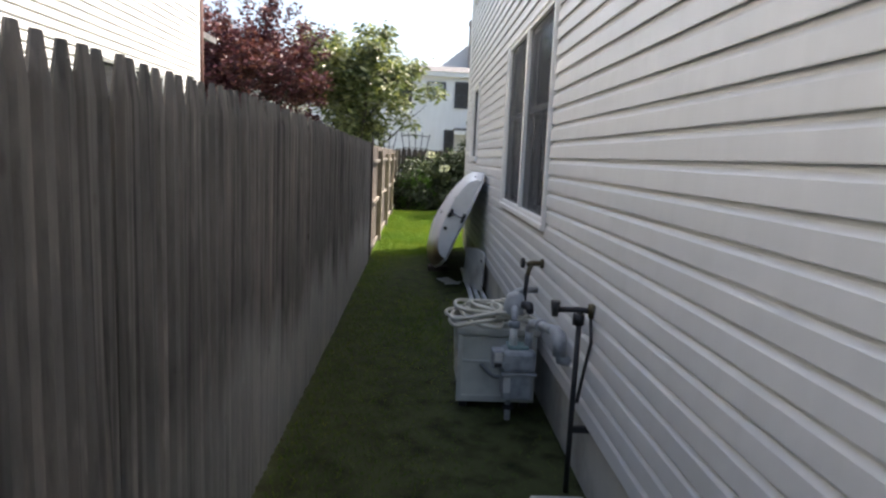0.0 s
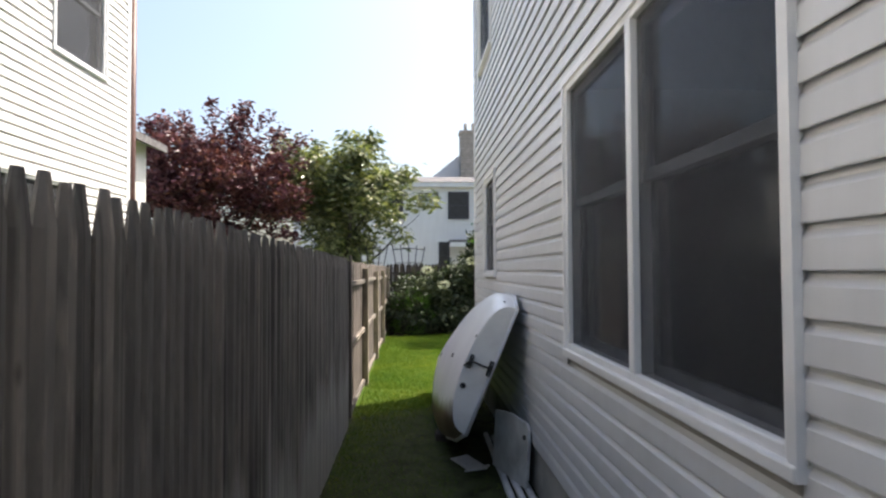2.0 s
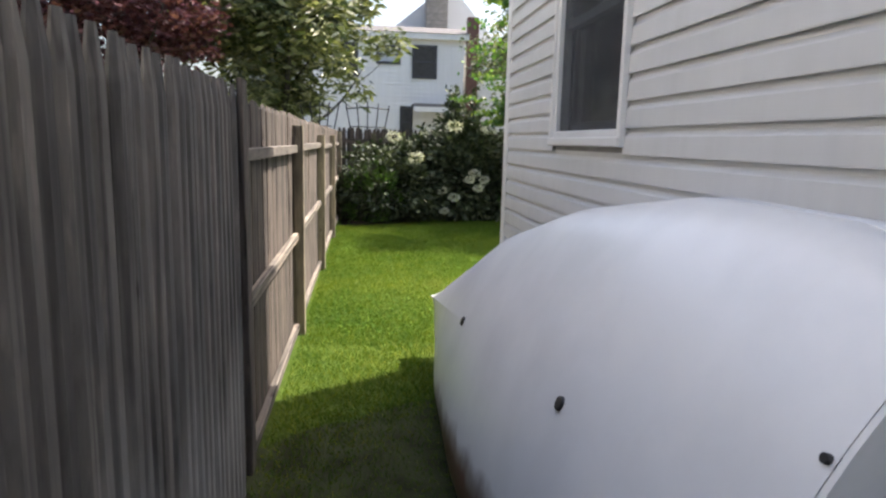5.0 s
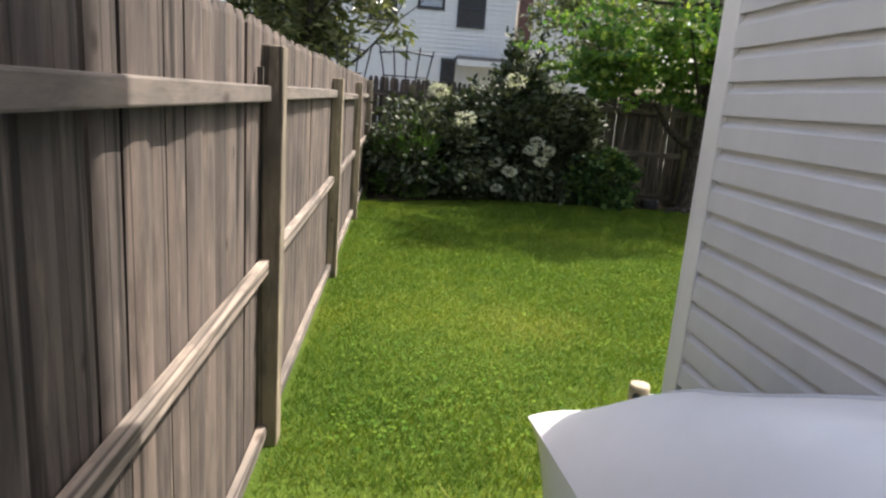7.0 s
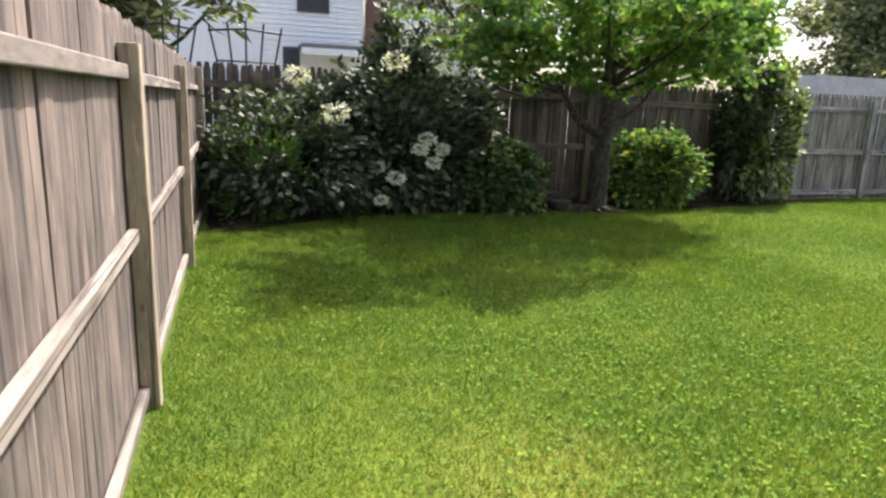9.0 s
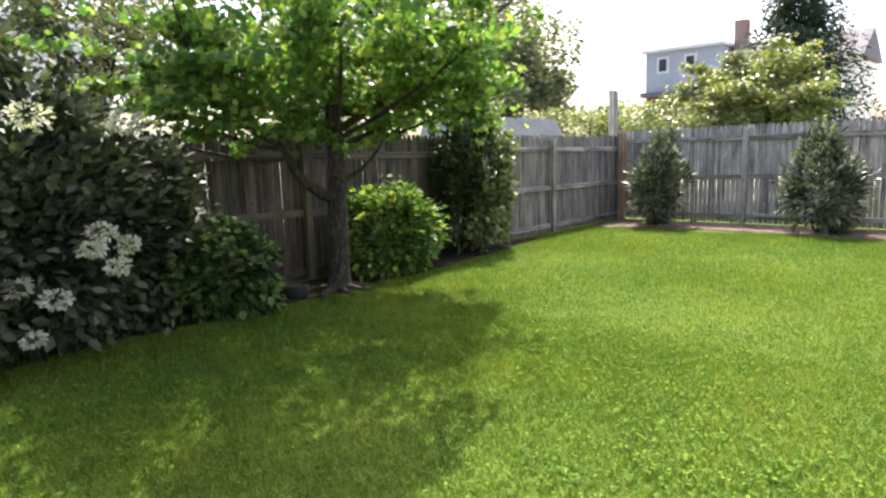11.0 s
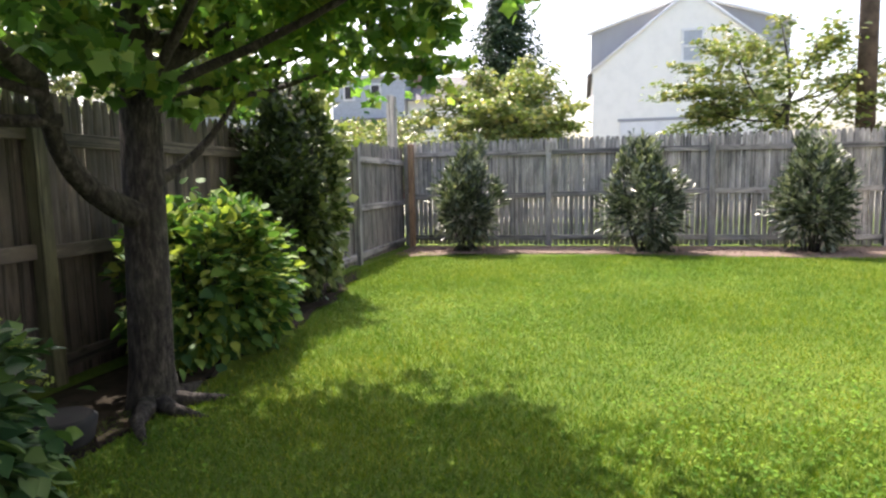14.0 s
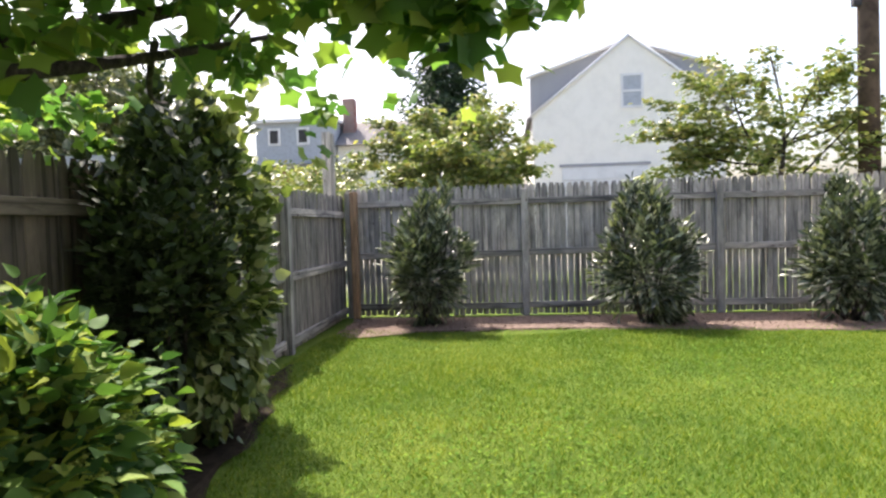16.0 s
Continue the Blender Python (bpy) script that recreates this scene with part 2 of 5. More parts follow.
HULL = plain("white_gelcoat", (0.68, 0.69, 0.71), 0.3, var=0.1, scale=2.2, grain=30, strength=0.05)
# White gelcoat that turns dark red-brown, with a ragged edge, towards the lower gunwale.
hm, hn, hl, hb = material("white_gelcoat_red_brown_below", 0.3)
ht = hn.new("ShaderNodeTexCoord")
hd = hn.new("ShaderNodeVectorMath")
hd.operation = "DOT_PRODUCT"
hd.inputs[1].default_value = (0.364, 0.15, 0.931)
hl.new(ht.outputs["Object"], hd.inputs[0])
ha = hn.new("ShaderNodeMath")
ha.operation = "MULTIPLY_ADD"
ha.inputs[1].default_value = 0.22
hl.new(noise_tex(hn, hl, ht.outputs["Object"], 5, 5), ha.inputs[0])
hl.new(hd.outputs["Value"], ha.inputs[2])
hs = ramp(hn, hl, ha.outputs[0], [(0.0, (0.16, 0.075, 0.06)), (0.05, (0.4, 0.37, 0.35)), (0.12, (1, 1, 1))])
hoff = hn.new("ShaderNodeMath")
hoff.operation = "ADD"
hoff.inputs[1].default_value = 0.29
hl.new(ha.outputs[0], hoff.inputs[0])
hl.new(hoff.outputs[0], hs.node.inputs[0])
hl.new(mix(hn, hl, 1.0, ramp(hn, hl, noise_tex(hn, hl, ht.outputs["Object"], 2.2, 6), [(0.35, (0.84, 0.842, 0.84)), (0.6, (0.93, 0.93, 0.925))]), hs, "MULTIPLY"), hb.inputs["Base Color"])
bump(hn, hl, hb, noise_tex(hn, hl, ht.outputs["Object"], 30, 3), 0.05, 0.002)
HULL_BANDED = hm
TRANSOM = plain("grey_white_gelcoat", (0.86, 0.86, 0.84), 0.4, var=0.1, scale=3)
BLACK = plain("black_plastic", (0.018, 0.018, 0.02), 0.45)
IRON = plain("dark_iron_pipe", (0.03, 0.03, 0.033), 0.55, 0.3)
GREYMETAL = plain("grey_painted_metal", (0.26, 0.277, 0.29), 0.45, 0.2, var=0.15)
METERGREY = plain("pale_grey_meter_paint", (0.4, 0.42, 0.44), 0.5, 0.1, var=0.22, scale=14)
BRASS = plain("aged_brass", (0.12, 0.1, 0.06), 0.45, 0.8)
BOXPLASTIC = plain("faded_grey_plastic", (0.6, 0.6, 0.54), 0.55, var=0.14, scale=5)
HOSE = plain("cream_rubber_hose", (0.62, 0.6, 0.5), 0.5, var=0.12)
PVC = plain("white_pvc", (0.62, 0.62, 0.6), 0.4, var=0.12)
BOARD = plain("dirty_white_laminate", (0.68, 0.68, 0.64), 0.5, var=0.2, scale=4)
LAWN = lawn_material("lawn_blades", True)
SOIL = lawn_material("lawn_soil", False)
MULCH = plain("red_brown_mulch", (0.19, 0.14, 0.115), 0.95, var=0.4, scale=25, grain=60, strength=1.0)
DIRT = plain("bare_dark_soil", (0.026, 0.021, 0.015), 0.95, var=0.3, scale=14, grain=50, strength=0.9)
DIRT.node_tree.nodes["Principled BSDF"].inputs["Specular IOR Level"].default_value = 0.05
# Dark green-brown soil; the side yard's shade is painted into it.
SHADE_SOIL = plain("shade_toned_soil", (0.05, 0.058, 0.024), 0.95, var=0.35, scale=6, grain=50, strength=0.9)
MAPLE = foliage("maple_leaves", [(0.06, 0.145, 0.042), (0.1, 0.2, 0.054), (0.155, 0.265, 0.067), (0.31, 0.375, 0.1)], 0.5, 0.5, 0.25)
CLOVER = foliage("clover_leaves", [(0.05, 0.12, 0.019), (0.09, 0.178, 0.025), (0.16, 0.245, 0.034)], 0.35, 0.8, 0.06)
PURPLE = foliage("purple_plum_leaves", [(0.045, 0.016, 0.027), (0.075, 0.025, 0.041), (0.125, 0.042, 0.06), (0.23, 0.1, 0.115)], 0.25, 0.35, 0.4)
MAGNOLIA = foliage("broad_green_leaves", [(0.055, 0.078, 0.036), (0.115, 0.14, 0.065), (0.22, 0.235, 0.12), (0.42, 0.42, 0.23)], 0.3, 0.28, 0.5)
DARKLEAF = foliage("dark_hedge_leaves", [(0.021, 0.032, 0.019), (0.044, 0.062, 0.036), (0.08, 0.102, 0.06), (0.15, 0.172, 0.11)], 0.15, 0.5, 0.25)
IVY = foliage("dark_ivy_leaves", [(0.02, 0.034, 0.016), (0.036, 0.056, 0.025), (0.065, 0.092, 0.04)], 0.15, 0.5)
# One hydrangea leaf in two copies: brightened for sun, darkened for the maple's shade.
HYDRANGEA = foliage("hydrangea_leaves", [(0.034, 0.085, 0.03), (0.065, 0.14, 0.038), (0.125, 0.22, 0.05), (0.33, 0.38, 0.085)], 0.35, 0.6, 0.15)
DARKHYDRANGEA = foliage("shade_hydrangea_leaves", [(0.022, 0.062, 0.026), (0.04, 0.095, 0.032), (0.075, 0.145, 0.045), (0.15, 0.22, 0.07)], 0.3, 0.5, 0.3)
LIMEBLOOM = foliage("lime_bloom", [(0.27, 0.36, 0.08), (0.37, 0.44, 0.11), (0.46, 0.49, 0.16)], 0.3, 0.7)
WHITEBLOOM = foliage("white_bloom", [(0.55, 0.55, 0.47), (0.68, 0.68, 0.6), (0.75, 0.75, 0.7)], 0.25, 0.7)
# The palest laurel colour paints grey-white glints onto some of the leaves.
LAUREL = foliage("glossy_laurel_leaves", [(0.026, 0.04, 0.023), (0.05, 0.07, 0.042), (0.13, 0.155, 0.108), (0.34, 0.36, 0.28)], 0.2, 0.34, 0.5)
# Pale-edged leaves, their colours raised to paint in sunlight on the vine.
VARIEGATED = foliage("pale_edged_leaves", [(0.04, 0.07, 0.025), (0.085, 0.125, 0.04), (0.19, 0.23, 0.09), (0.36, 0.38, 0.2)], 0.3, 0.4, 0.4)
LIGHTSHRUB = foliage("light_green_sprays", [(0.06, 0.13, 0.03), (0.1, 0.19, 0.05), (0.14, 0.24, 0.06)], 0.3)
DOGWOOD = foliage("yellow_green_leaves", [(0.085, 0.125, 0.046), (0.145, 0.19, 0.066), (0.225, 0.255, 0.1), (0.31, 0.27, 0.13)], 0.35)
CONIFER = foliage("conifer_needles", [(0.02, 0.04, 0.022), (0.035, 0.062, 0.03), (0.05, 0.085, 0.04)], 0.1, 0.6)
BRICK = bricks("red_brick", (0.25, 0.075, 0.05), (0.2, 0.06, 0.045), (0.3, 0.27, 0.24), 4.0)
STONE = bricks("chimney_stone", (0.3, 0.27, 0.23), (0.24, 0.22, 0.19), (0.36, 0.34, 0.31), 2.6)
BROWNTRIM = plain("brown_downspout", (0.13, 0.06, 0.045), 0.5)
STUCCO = plain("cream_stucco", (0.88, 0.85, 0.77), 0.9, var=0.03, scale=2)
BLUEGREY = plain("blue_grey_siding", (0.42, 0.45, 0.49), 0.6, var=0.08)
GREYSIDING = siding_material("mid_grey_vinyl", (0.36, 0.36, 0.37))
DARKFRAME = plain("dark_window_frame", (0.045, 0.045, 0.05), 0.5)
GALV = plain("weathered_pole_wood", (0.1, 0.075, 0.058), 0.9, var=0.25)


def bark_material():
    m, n, l, b = material("grey_brown_bark", 0.95)
    v = coords(n, l, scale=(1, 1, 0.35))
    f = noise_tex(n, l, v, 34, 6, 0.7)
    big = noise_tex(n, l, coords(n, l), 4, 4)
    c = ramp(n, l, f, [(0.38, (0.01, 0.0085, 0.007)), (0.52, (0.045, 0.037, 0.031)), (0.68, (0.12, 0.105, 0.09))])
    c = mix(n, l, ramp(n, l, big, [(0.5, (0, 0, 0)), (0.75, (0.4, 0.4, 0.4))]), c, (0.085, 0.085, 0.06))
    l.new(c, b.inputs["Base Color"])
    bump(n, l, b, f, 1.0, 0.05)
    return m


BARK = bark_material()
GLASS, gn, gl, gb = material("window_glass", 0.02)
gb.inputs["Base Color"].default_value = (0.75, 0.8, 0.82, 1)
gb.inputs["Transmission Weight"].default_value = 1.0
gb.inputs["IOR"].default_value = 1.5
SCREEN = bpy.data.materials.new("insect_screen")
SCREEN.use_nodes = True
sn, sl = SCREEN.node_tree.nodes, SCREEN.node_tree.links
sn["Principled BSDF"].inputs["Base Color"].default_value = (0.03, 0.031, 0.034, 1)
sn["Principled BSDF"].inputs["Roughness"].default_value = 0.7
st, sm = sn.new("ShaderNodeBsdfTransparent"), sn.new("ShaderNodeMixShader")
sm.inputs[0].default_value = 0.4
sl.new(st.outputs[0], sm.inputs[1])
sl.new(sn["Principled BSDF"].outputs[0], sm.inputs[2])
sl.new(sm.outputs[0], sn["Material Output"].inputs[0])


# ---- builders ----
def box(bm, x0, x1, y0, y1, z0, z1, bevel=0.0):
    vs = [bm.verts.new((x, y, z)) for z in (z0, z1) for y in (y0, y1) for x in (x0, x1)]
    fs = [bm.faces.new([vs[i] for i in q]) for q in ((0, 2, 3, 1), (4, 5, 7, 6), (0, 1, 5, 4), (2, 6, 7, 3), (0, 4, 6, 2), (1, 3, 7, 5))]
    if bevel:
        bmesh.ops.bevel(bm, geom=list({e for f in fs for e in f.edges}), offset=bevel, segments=2, affect="EDGES", profile=0.5)
    return bm


def boxes(*args, bevel=0.0):
    bm = bmesh.new()
    for a in args:
        box(bm, *a, bevel=bevel)
    return bm


def tube(bm, pts, radii, sides=8, cap=True):
    """A tapered tube along points."""
    pts = [Vector(p) for p in pts]
    rings, side = [], None
    for i, p in enumerate(pts):
        d = (pts[min(i + 1, len(pts) - 1)] - pts[max(i - 1, 0)]).normalized()
        if side is None:
            side = d.orthogonal().normalized()
        side = (side - d * side.dot(d)).normalized()
        up = d.cross(side)
        r = radii[i] if hasattr(radii, "__len__") else radii
        rings.append([bm.verts.new(p + (side * math.cos(a) + up * math.sin(a)) * r) for a in (2 * math.pi * k / sides for k in range(sides))])
    for a, b in zip(rings, rings[1:]):
        for k in range(sides):
            f = bm.faces.new((a[k], a[(k + 1) % sides], b[(k + 1) % sides], b[k]))
            f.smooth = True
    if cap:
        bm.faces.new(rings[0][::-1])
        bm.faces.new(rings[-1])
    return bm


def ring(x0, x1, y0, y1, z0, z1, t):
    """A four-sided frame of width t in one piece, lying in a plane of constant x."""
    bm = bmesh.new()
    loops = [[bm.verts.new((x, y, z)) for y, z in ((y0 + o, z0 + o), (y1 - o, z0 + o), (y1 - o, z1 - o), (y0 + o, z1 - o))] for x, o in ((x0, 0), (x0, t), (x1, t), (x1, 0))]
    for a, b in zip(loops, loops[1:] + loops[:1]):
        for k in range(4):
            bm.faces.new((a[k], a[(k + 1) % 4], b[(k + 1) % 4], b[k]))
    return bm


def prism(bm, outline, y0, y1):
    """An outline of (x, z) pushed from y0 to y1."""
    a = [bm.verts.new((x, y0, z)) for x, z in outline]
    b = [bm.verts.new((x, y1, z)) for x, z in outline]
    k = len(outline)
    bm.faces.new(a)
    bm.faces.new(b[::-1])
    for i in range(k):
        bm.faces.new((a[i], b[i], b[(i + 1) % k], a[(i + 1) % k]))
    return bm


def mesh_of(name, bm, mat):
    bmesh.ops.recalc_face_normals(bm, faces=bm.faces)
    me = bpy.data.meshes.new(name)
    bm.to_mesh(me)
    bm.free()
    me.materials.append(mat)
    return me


def part(name, bm, mat, parent=None, label="", m=None):
    ob = new(name, bm if isinstance(bm, bpy.types.Mesh) else mesh_of(name, bm, mat))
    if parent is not None:
        ob.parent = parent
    if m is not None:
        ob.matrix_basis = m
    return tagged(ob, label)


def thing(name, label, category, m=None, group="", kind=""):
    ob = new(name)
    ob.empty_display_size = 0.2
    if m is not None:
        ob.matrix_basis = m
    return tagged(ob, label, category, group, kind)


def numpy_mesh(name, verts, faces, mat, smooth=False):
    """verts (n, 3), faces (m, 3 or 4)."""
    me = bpy.data.meshes.new(name)
    k = faces.shape[1]
    me.vertices.add(len(verts))
    me.vertices.foreach_set("co", verts.astype(np.float32).ravel())
    me.loops.add(faces.size)
    me.loops.foreach_set("vertex_index", faces.astype(np.int32).ravel())
    me.polygons.add(len(faces))
    me.polygons.foreach_set("loop_start", np.arange(0, faces.size, k, dtype=np.int32))
    me.update(calc_edges=True)
    if smooth:
        me.polygons.foreach_set("use_smooth", np.ones(len(faces), dtype=bool))
    me.materials.append(mat)
    return me


OVAL = (np.array([(0, 0, 0), (-0.27, 0.42, 0.06), (0, 0.5, -0.02), (0.27, 0.42, 0.06), (0, 1, -0.1), (-0.18, 0.75, 0.0), (0.18, 0.75, 0.0)]),
        np.array([(0, 2, 1), (0, 3, 2), (1, 2, 5), (2, 3, 6), (5, 2, 4), (2, 6, 4)]))
NARROW = (np.array([(0, 0, 0), (-0.16, 0.45, 0.04), (0, 1, -0.08), (0.16, 0.45, 0.04)]), np.array([(0, 2, 1), (0, 3, 2)]))
NARROWLEAF = (np.array([(0, 0, 0), (-0.15, 0.35, 0.05), (0, 0.4, 0.0), (0.15, 0.35, 0.05), (0, 1, -0.12), (-0.12, 0.7, 0.02), (0.12, 0.7, 0.02)]),
              np.array([(0, 2, 1), (0, 3, 2), (1, 2, 5), (2, 3, 6), (2, 4, 5), (2, 6, 4)]))
HEART = (np.array([(0, 0, 0), (-0.3, 0.08, 0.05), (-0.4, 0.4, 0.08), (-0.22, 0.75, 0.0), (0, 1.05, -0.14), (0.22, 0.75, 0.0), (0.4, 0.4, 0.08), (0.3, 0.08, 0.05), (0, 0.45, -0.03)]),
         np.array([(8, i, (i + 1) % 8) for i in range(8)]))


def maple_template():
    out = []
    for k, r in enumerate((0.2, 0.62, 0.52, 0.86, 0.62, 1.0, 0.62, 0.86, 0.52, 0.62)):
        a = radians(-90 + 36 * k)
        out.append((r * math.cos(a) * 0.62, r * math.sin(a) * 0.62 + 0.4, -0.1 * r * r))
    return np.array(out + [(0, 0.35, 0.05)]), np.array([(10, i, (i + 1) % 10) for i in range(10)])


MAPLE_LEAF = maple_template()


def leaf_mesh(name, rng, pos, size, template, mat, droop=0.3, flat=0.6, out=None):
    """Leaves at pos (n, 3); flat: how level they lie; droop: how far the tips hang; out: the way that tips point."""
    n = len(pos)
    tv, tf = template
    a = rng.uniform(0, 2 * np.pi, n)
    tip = np.stack([np.cos(a), np.sin(a), np.zeros(n)], 1)
    if out is not None:
        tip = tip * 0.7 + out
    tip[:, 2] -= droop * rng.uniform(0.2, 1.8, n)
    tip /= np.linalg.norm(tip, axis=1, keepdims=True)
    up = rng.normal(0, 1, (n, 3)) * (1 - flat)
    up[:, 2] += flat
    side = np.cross(tip, up)
    side /= np.linalg.norm(side, axis=1, keepdims=True) + 1e-9
    nor = np.cross(side, tip)
    s = size * rng.uniform(0.65, 1.3, n)
    v = pos[:, None] + s[:, None, None] * (tv[None, :, :1] * side[:, None] + tv[None, :, 1:2] * tip[:, None] + tv[None, :, 2:] * nor[:, None])
    f = tf[None] + (np.arange(n) * len(tv))[:, None, None]
    return numpy_mesh(name, v.reshape(-1, 3), f.reshape(-1, tf.shape[1]), mat)


def shell_points(rng, n, centre, radii, inner=0.55, z_min=None, boxy=0.0):
    """Points in the outer part of an ellipsoid, gathered in clumps of uneven size."""
    k = max(12, n // 45)
    d = rng.normal(0, 1, (k, 3))
    d /= np.linalg.norm(d, axis=1, keepdims=True)
    c = d * (inner + (1 - inner) * rng.uniform(0, 1, (k, 1)) ** 0.5) * rng.uniform(0.82, 1.1, (k, 1))
    c /= np.max(np.abs(d), axis=1, keepdims=True) ** boxy
    w = rng.uniform(0.3, 1.7, k)
    idx = rng.choice(k, n, p=w / w.sum())
    p = c[idx] + rng.normal(0, 0.11, (n, 3))
    p = p * np.array(radii) + np.array(centre)
    if z_min is not None:
        p[:, 2] = np.where(p[:, 2] < z_min, z_min + np.abs(rng.normal(0, 0.06, n)), p[:, 2])
    return p


def spray_points(rng, n, centre, radii, k, spread=0.1, up=0.0, level=1.0, reach=(0.7, 1.15)):
    """Points strung along shoots that grow outwards from the middle of a crown."""
    d = rng.normal(0, 1, (k, 3))
    d[:, 2] = d[:, 2] * 0.8 + 0.1
    d /= np.linalg.norm(d, axis=1, keepdims=True)
    a = d * rng.uniform(0.1, 0.5, (k, 1))
    b = d * rng.uniform(*reach, (k, 1))
    b[:, 2] += up * rng.uniform(0.2, 1.2, k)
    w = rng.uniform(0.5, 1.5, k)
    i = rng.choice(k, n, p=w / w.sum())
    t = rng.uniform(0, 1, (n, 1)) ** 0.65
    p = a[i] + (b[i] - a[i]) * t + rng.normal(0, 1, (n, 3)) * spread * (1.25 - 0.7 * t) * np.array((1, 1, level))
    return p * np.array(radii) + np.array(centre)


# ---- walls, windows and houses ----
COURSE = 0.0982


def course_mesh(length, h=COURSE):
    """One lapped course: a flat face, a cove above it and a lip below, facing -x, along +y."""
    bm = bmesh.new()
    prof = [(-0.002, 0.02), (-0.017, 0.0075), (-0.0215, 0.007), (-0.0225, 0.011), (-0.0195, h * 0.74), (-0.017, h * 0.78), (-0.005, h * 0.92), (-0.002, h * 1.14)]
    a = [bm.verts.new((x, 0, z)) for x, z in prof]
    b = [bm.verts.new((x, length, z)) for x, z in prof]
    for i in range(len(prof) - 1):
        f = bm.faces.new((a[i], a[i + 1], b[i + 1], b[i]))
    return bm


def spans(y0, y1, z0, z1, holes):
    """The stretches of y0..y1 left free at heights z0..z1 by holes (a, b, lo, hi)."""
    cuts = sorted((a, b) for a, b, lo, hi in holes if lo < z1 - 0.004 and hi > z0 + 0.03)
    out, y = [], y0
    for a, b in cuts:
        if a > y:
            out.append((y, a))
        y = max(y, b)
    if y < y1:
        out.append((y, y1))
    return out


def clad(parent, y0, y1, z0, z1, holes, mat, phase):
    """Courses of siding over a wall in the plane x = 0 of its parent, facing -x."""
    z = phase - math.ceil((phase - z0) / COURSE) * COURSE
    while z < z1:
        lo, hi = max(z, z0), min(z + COURSE, z1)
        for a, b in spans(y0, y1, lo, hi, holes):
            part("siding_course", course_mesh(b - a), mat, parent, m=pose(0, a, z))
        z += COURSE


def wall_with_holes(parent, y0, y1, z0, z1, holes, thick, mat, name="wall"):
    """Solid wall from x = 0 inwards, with openings through it."""
    ys = sorted({y0, y1, *[h[0] for h in holes], *[h[1] for h in holes]})
    bm = bmesh.new()
    for a, b in zip(ys, ys[1:]):
        zs = sorted((lo, hi) for p, q, lo, hi in holes if p < b - 1e-6 and q > a + 1e-6)
        z = z0
        for lo, hi in zs + [(z1, z1)]:
            if lo > z:
                box(bm, 0.0, thick, a, b, z, lo)
            z = max(z, hi)
    bmesh.ops.remove_doubles(bm, verts=bm.verts, dist=1e-5)
    return part(name, bm, mat, parent)


def window(parent, y0, y1, z0, z1, sashes=1, casing=0.055, mat=TRIM, screen=True, dark=False):
    """A sash window in the plane x = 0, facing -x: casing, sashes one above the other, panes, screen and sill."""
    fm = DARKFRAME if dark else mat
    w = new("window")
    w.parent = parent
    c = casing
    for a, b, lo, hi in ((y0, y0 + c, z0, z1), (y1 - c, y1, z0, z1), (y0 + c, y1 - c, z1 - c, z1), (y0 + c, y1 - c, z0, z0 + c)):
        part("casing", boxes((-0.03, 0.04, a, b, lo, hi), bevel=0.006), fm, w)
    for a, b, lo, hi in ((y0 - 0.012, y0 + 0.022, z0 - 0.012, z1 + 0.012), (y1 - 0.022, y1 + 0.012, z0 - 0.012, z1 + 0.012), (y0 + 0.022, y1 - 0.022, z1 - 0.022, z1 + 0.012)):
        part("trim_channel", boxes((-0.042, -0.02, a, b, lo, hi)), fm, w)
    part("sill", boxes((-0.05, 0.03, y0 - 0.01, y1 + 0.01, z0 - 0.014, z0 + 0.024), bevel=0.006), fm, w)
    step = (y1 - y0 - c) / sashes
    for k in range(sashes):
        a, b = y0 + c + k * step, y0 + (k + 1) * step
        if k:
            part("mullion", boxes((-0.034, 0.06, a - c, a, z0 + c, z1 - c), bevel=0.006), fm, w)
        lo, hi = z0 + c, z1 - c
        mid = lo + (hi - lo) * 0.55
        for (s0, s1, x) in ((mid - 0.02, hi, 0.012), (lo, mid + 0.02, 0.04)):
            t = 0.04
            part("sash", ring(x, x + 0.028, a, b, s0, s1, t), GREYMETAL if not dark else DARKFRAME, w)
            part("pane", boxes((x + 0.011, x + 0.016, a + t, b - t, s0 + t, s1 - t)), GLASS, w).visible_shadow = False
        if screen:
            part("insect_screen", boxes((-0.006, -0.004, a, b, lo, hi)), SCREEN, w).visible_shadow = False
    return w


def window_hole(w, inset=0.03):
    return (w[0] + inset, w[1] - inset, w[2] + inset, w[3] - inset)


def picket_mesh(name, mat, h, w, t, top, round_front, seed, top_width=0.5, low=1.0):
    """A board with tapered top; its front is rounded or flat, facing -y; x is its width."""
    r = random.Random(seed)
    bm = bmesh.new()
    lean = r.uniform(-0.006, 0.006)
    rings = []
    for z, k in ((0, low), (h * 0.46, low), (h * 0.5, 1.0), (h - top, 1.0), (h, top_width)):
        x = w * 0.5 * k * r.uniform(0.97, 1.02)
        dx = lean * z / h
        tk = t * (1.0 if z < h else 0.5)
        f = -tk * (1.0 if round_front else 0.5)
        pts = [(-x, tk * 0.5), (-x, -tk * 0.1), (-x * 0.45, f), (x * 0.45, f), (x, -tk * 0.1), (x, tk * 0.5)]
        rings.append([bm.verts.new((px + dx, py, z)) for px, py in pts])
    for a, b in zip(rings, rings[1:]):
        for k in range(6):
            bm.faces.new((a[k], a[(k + 1) % 6], b[(k + 1) % 6], b[k]))
    bm.faces.new(rings[0][::-1])
    bm.faces.new(rings[-1])
    return mesh_of(name, bm, mat)


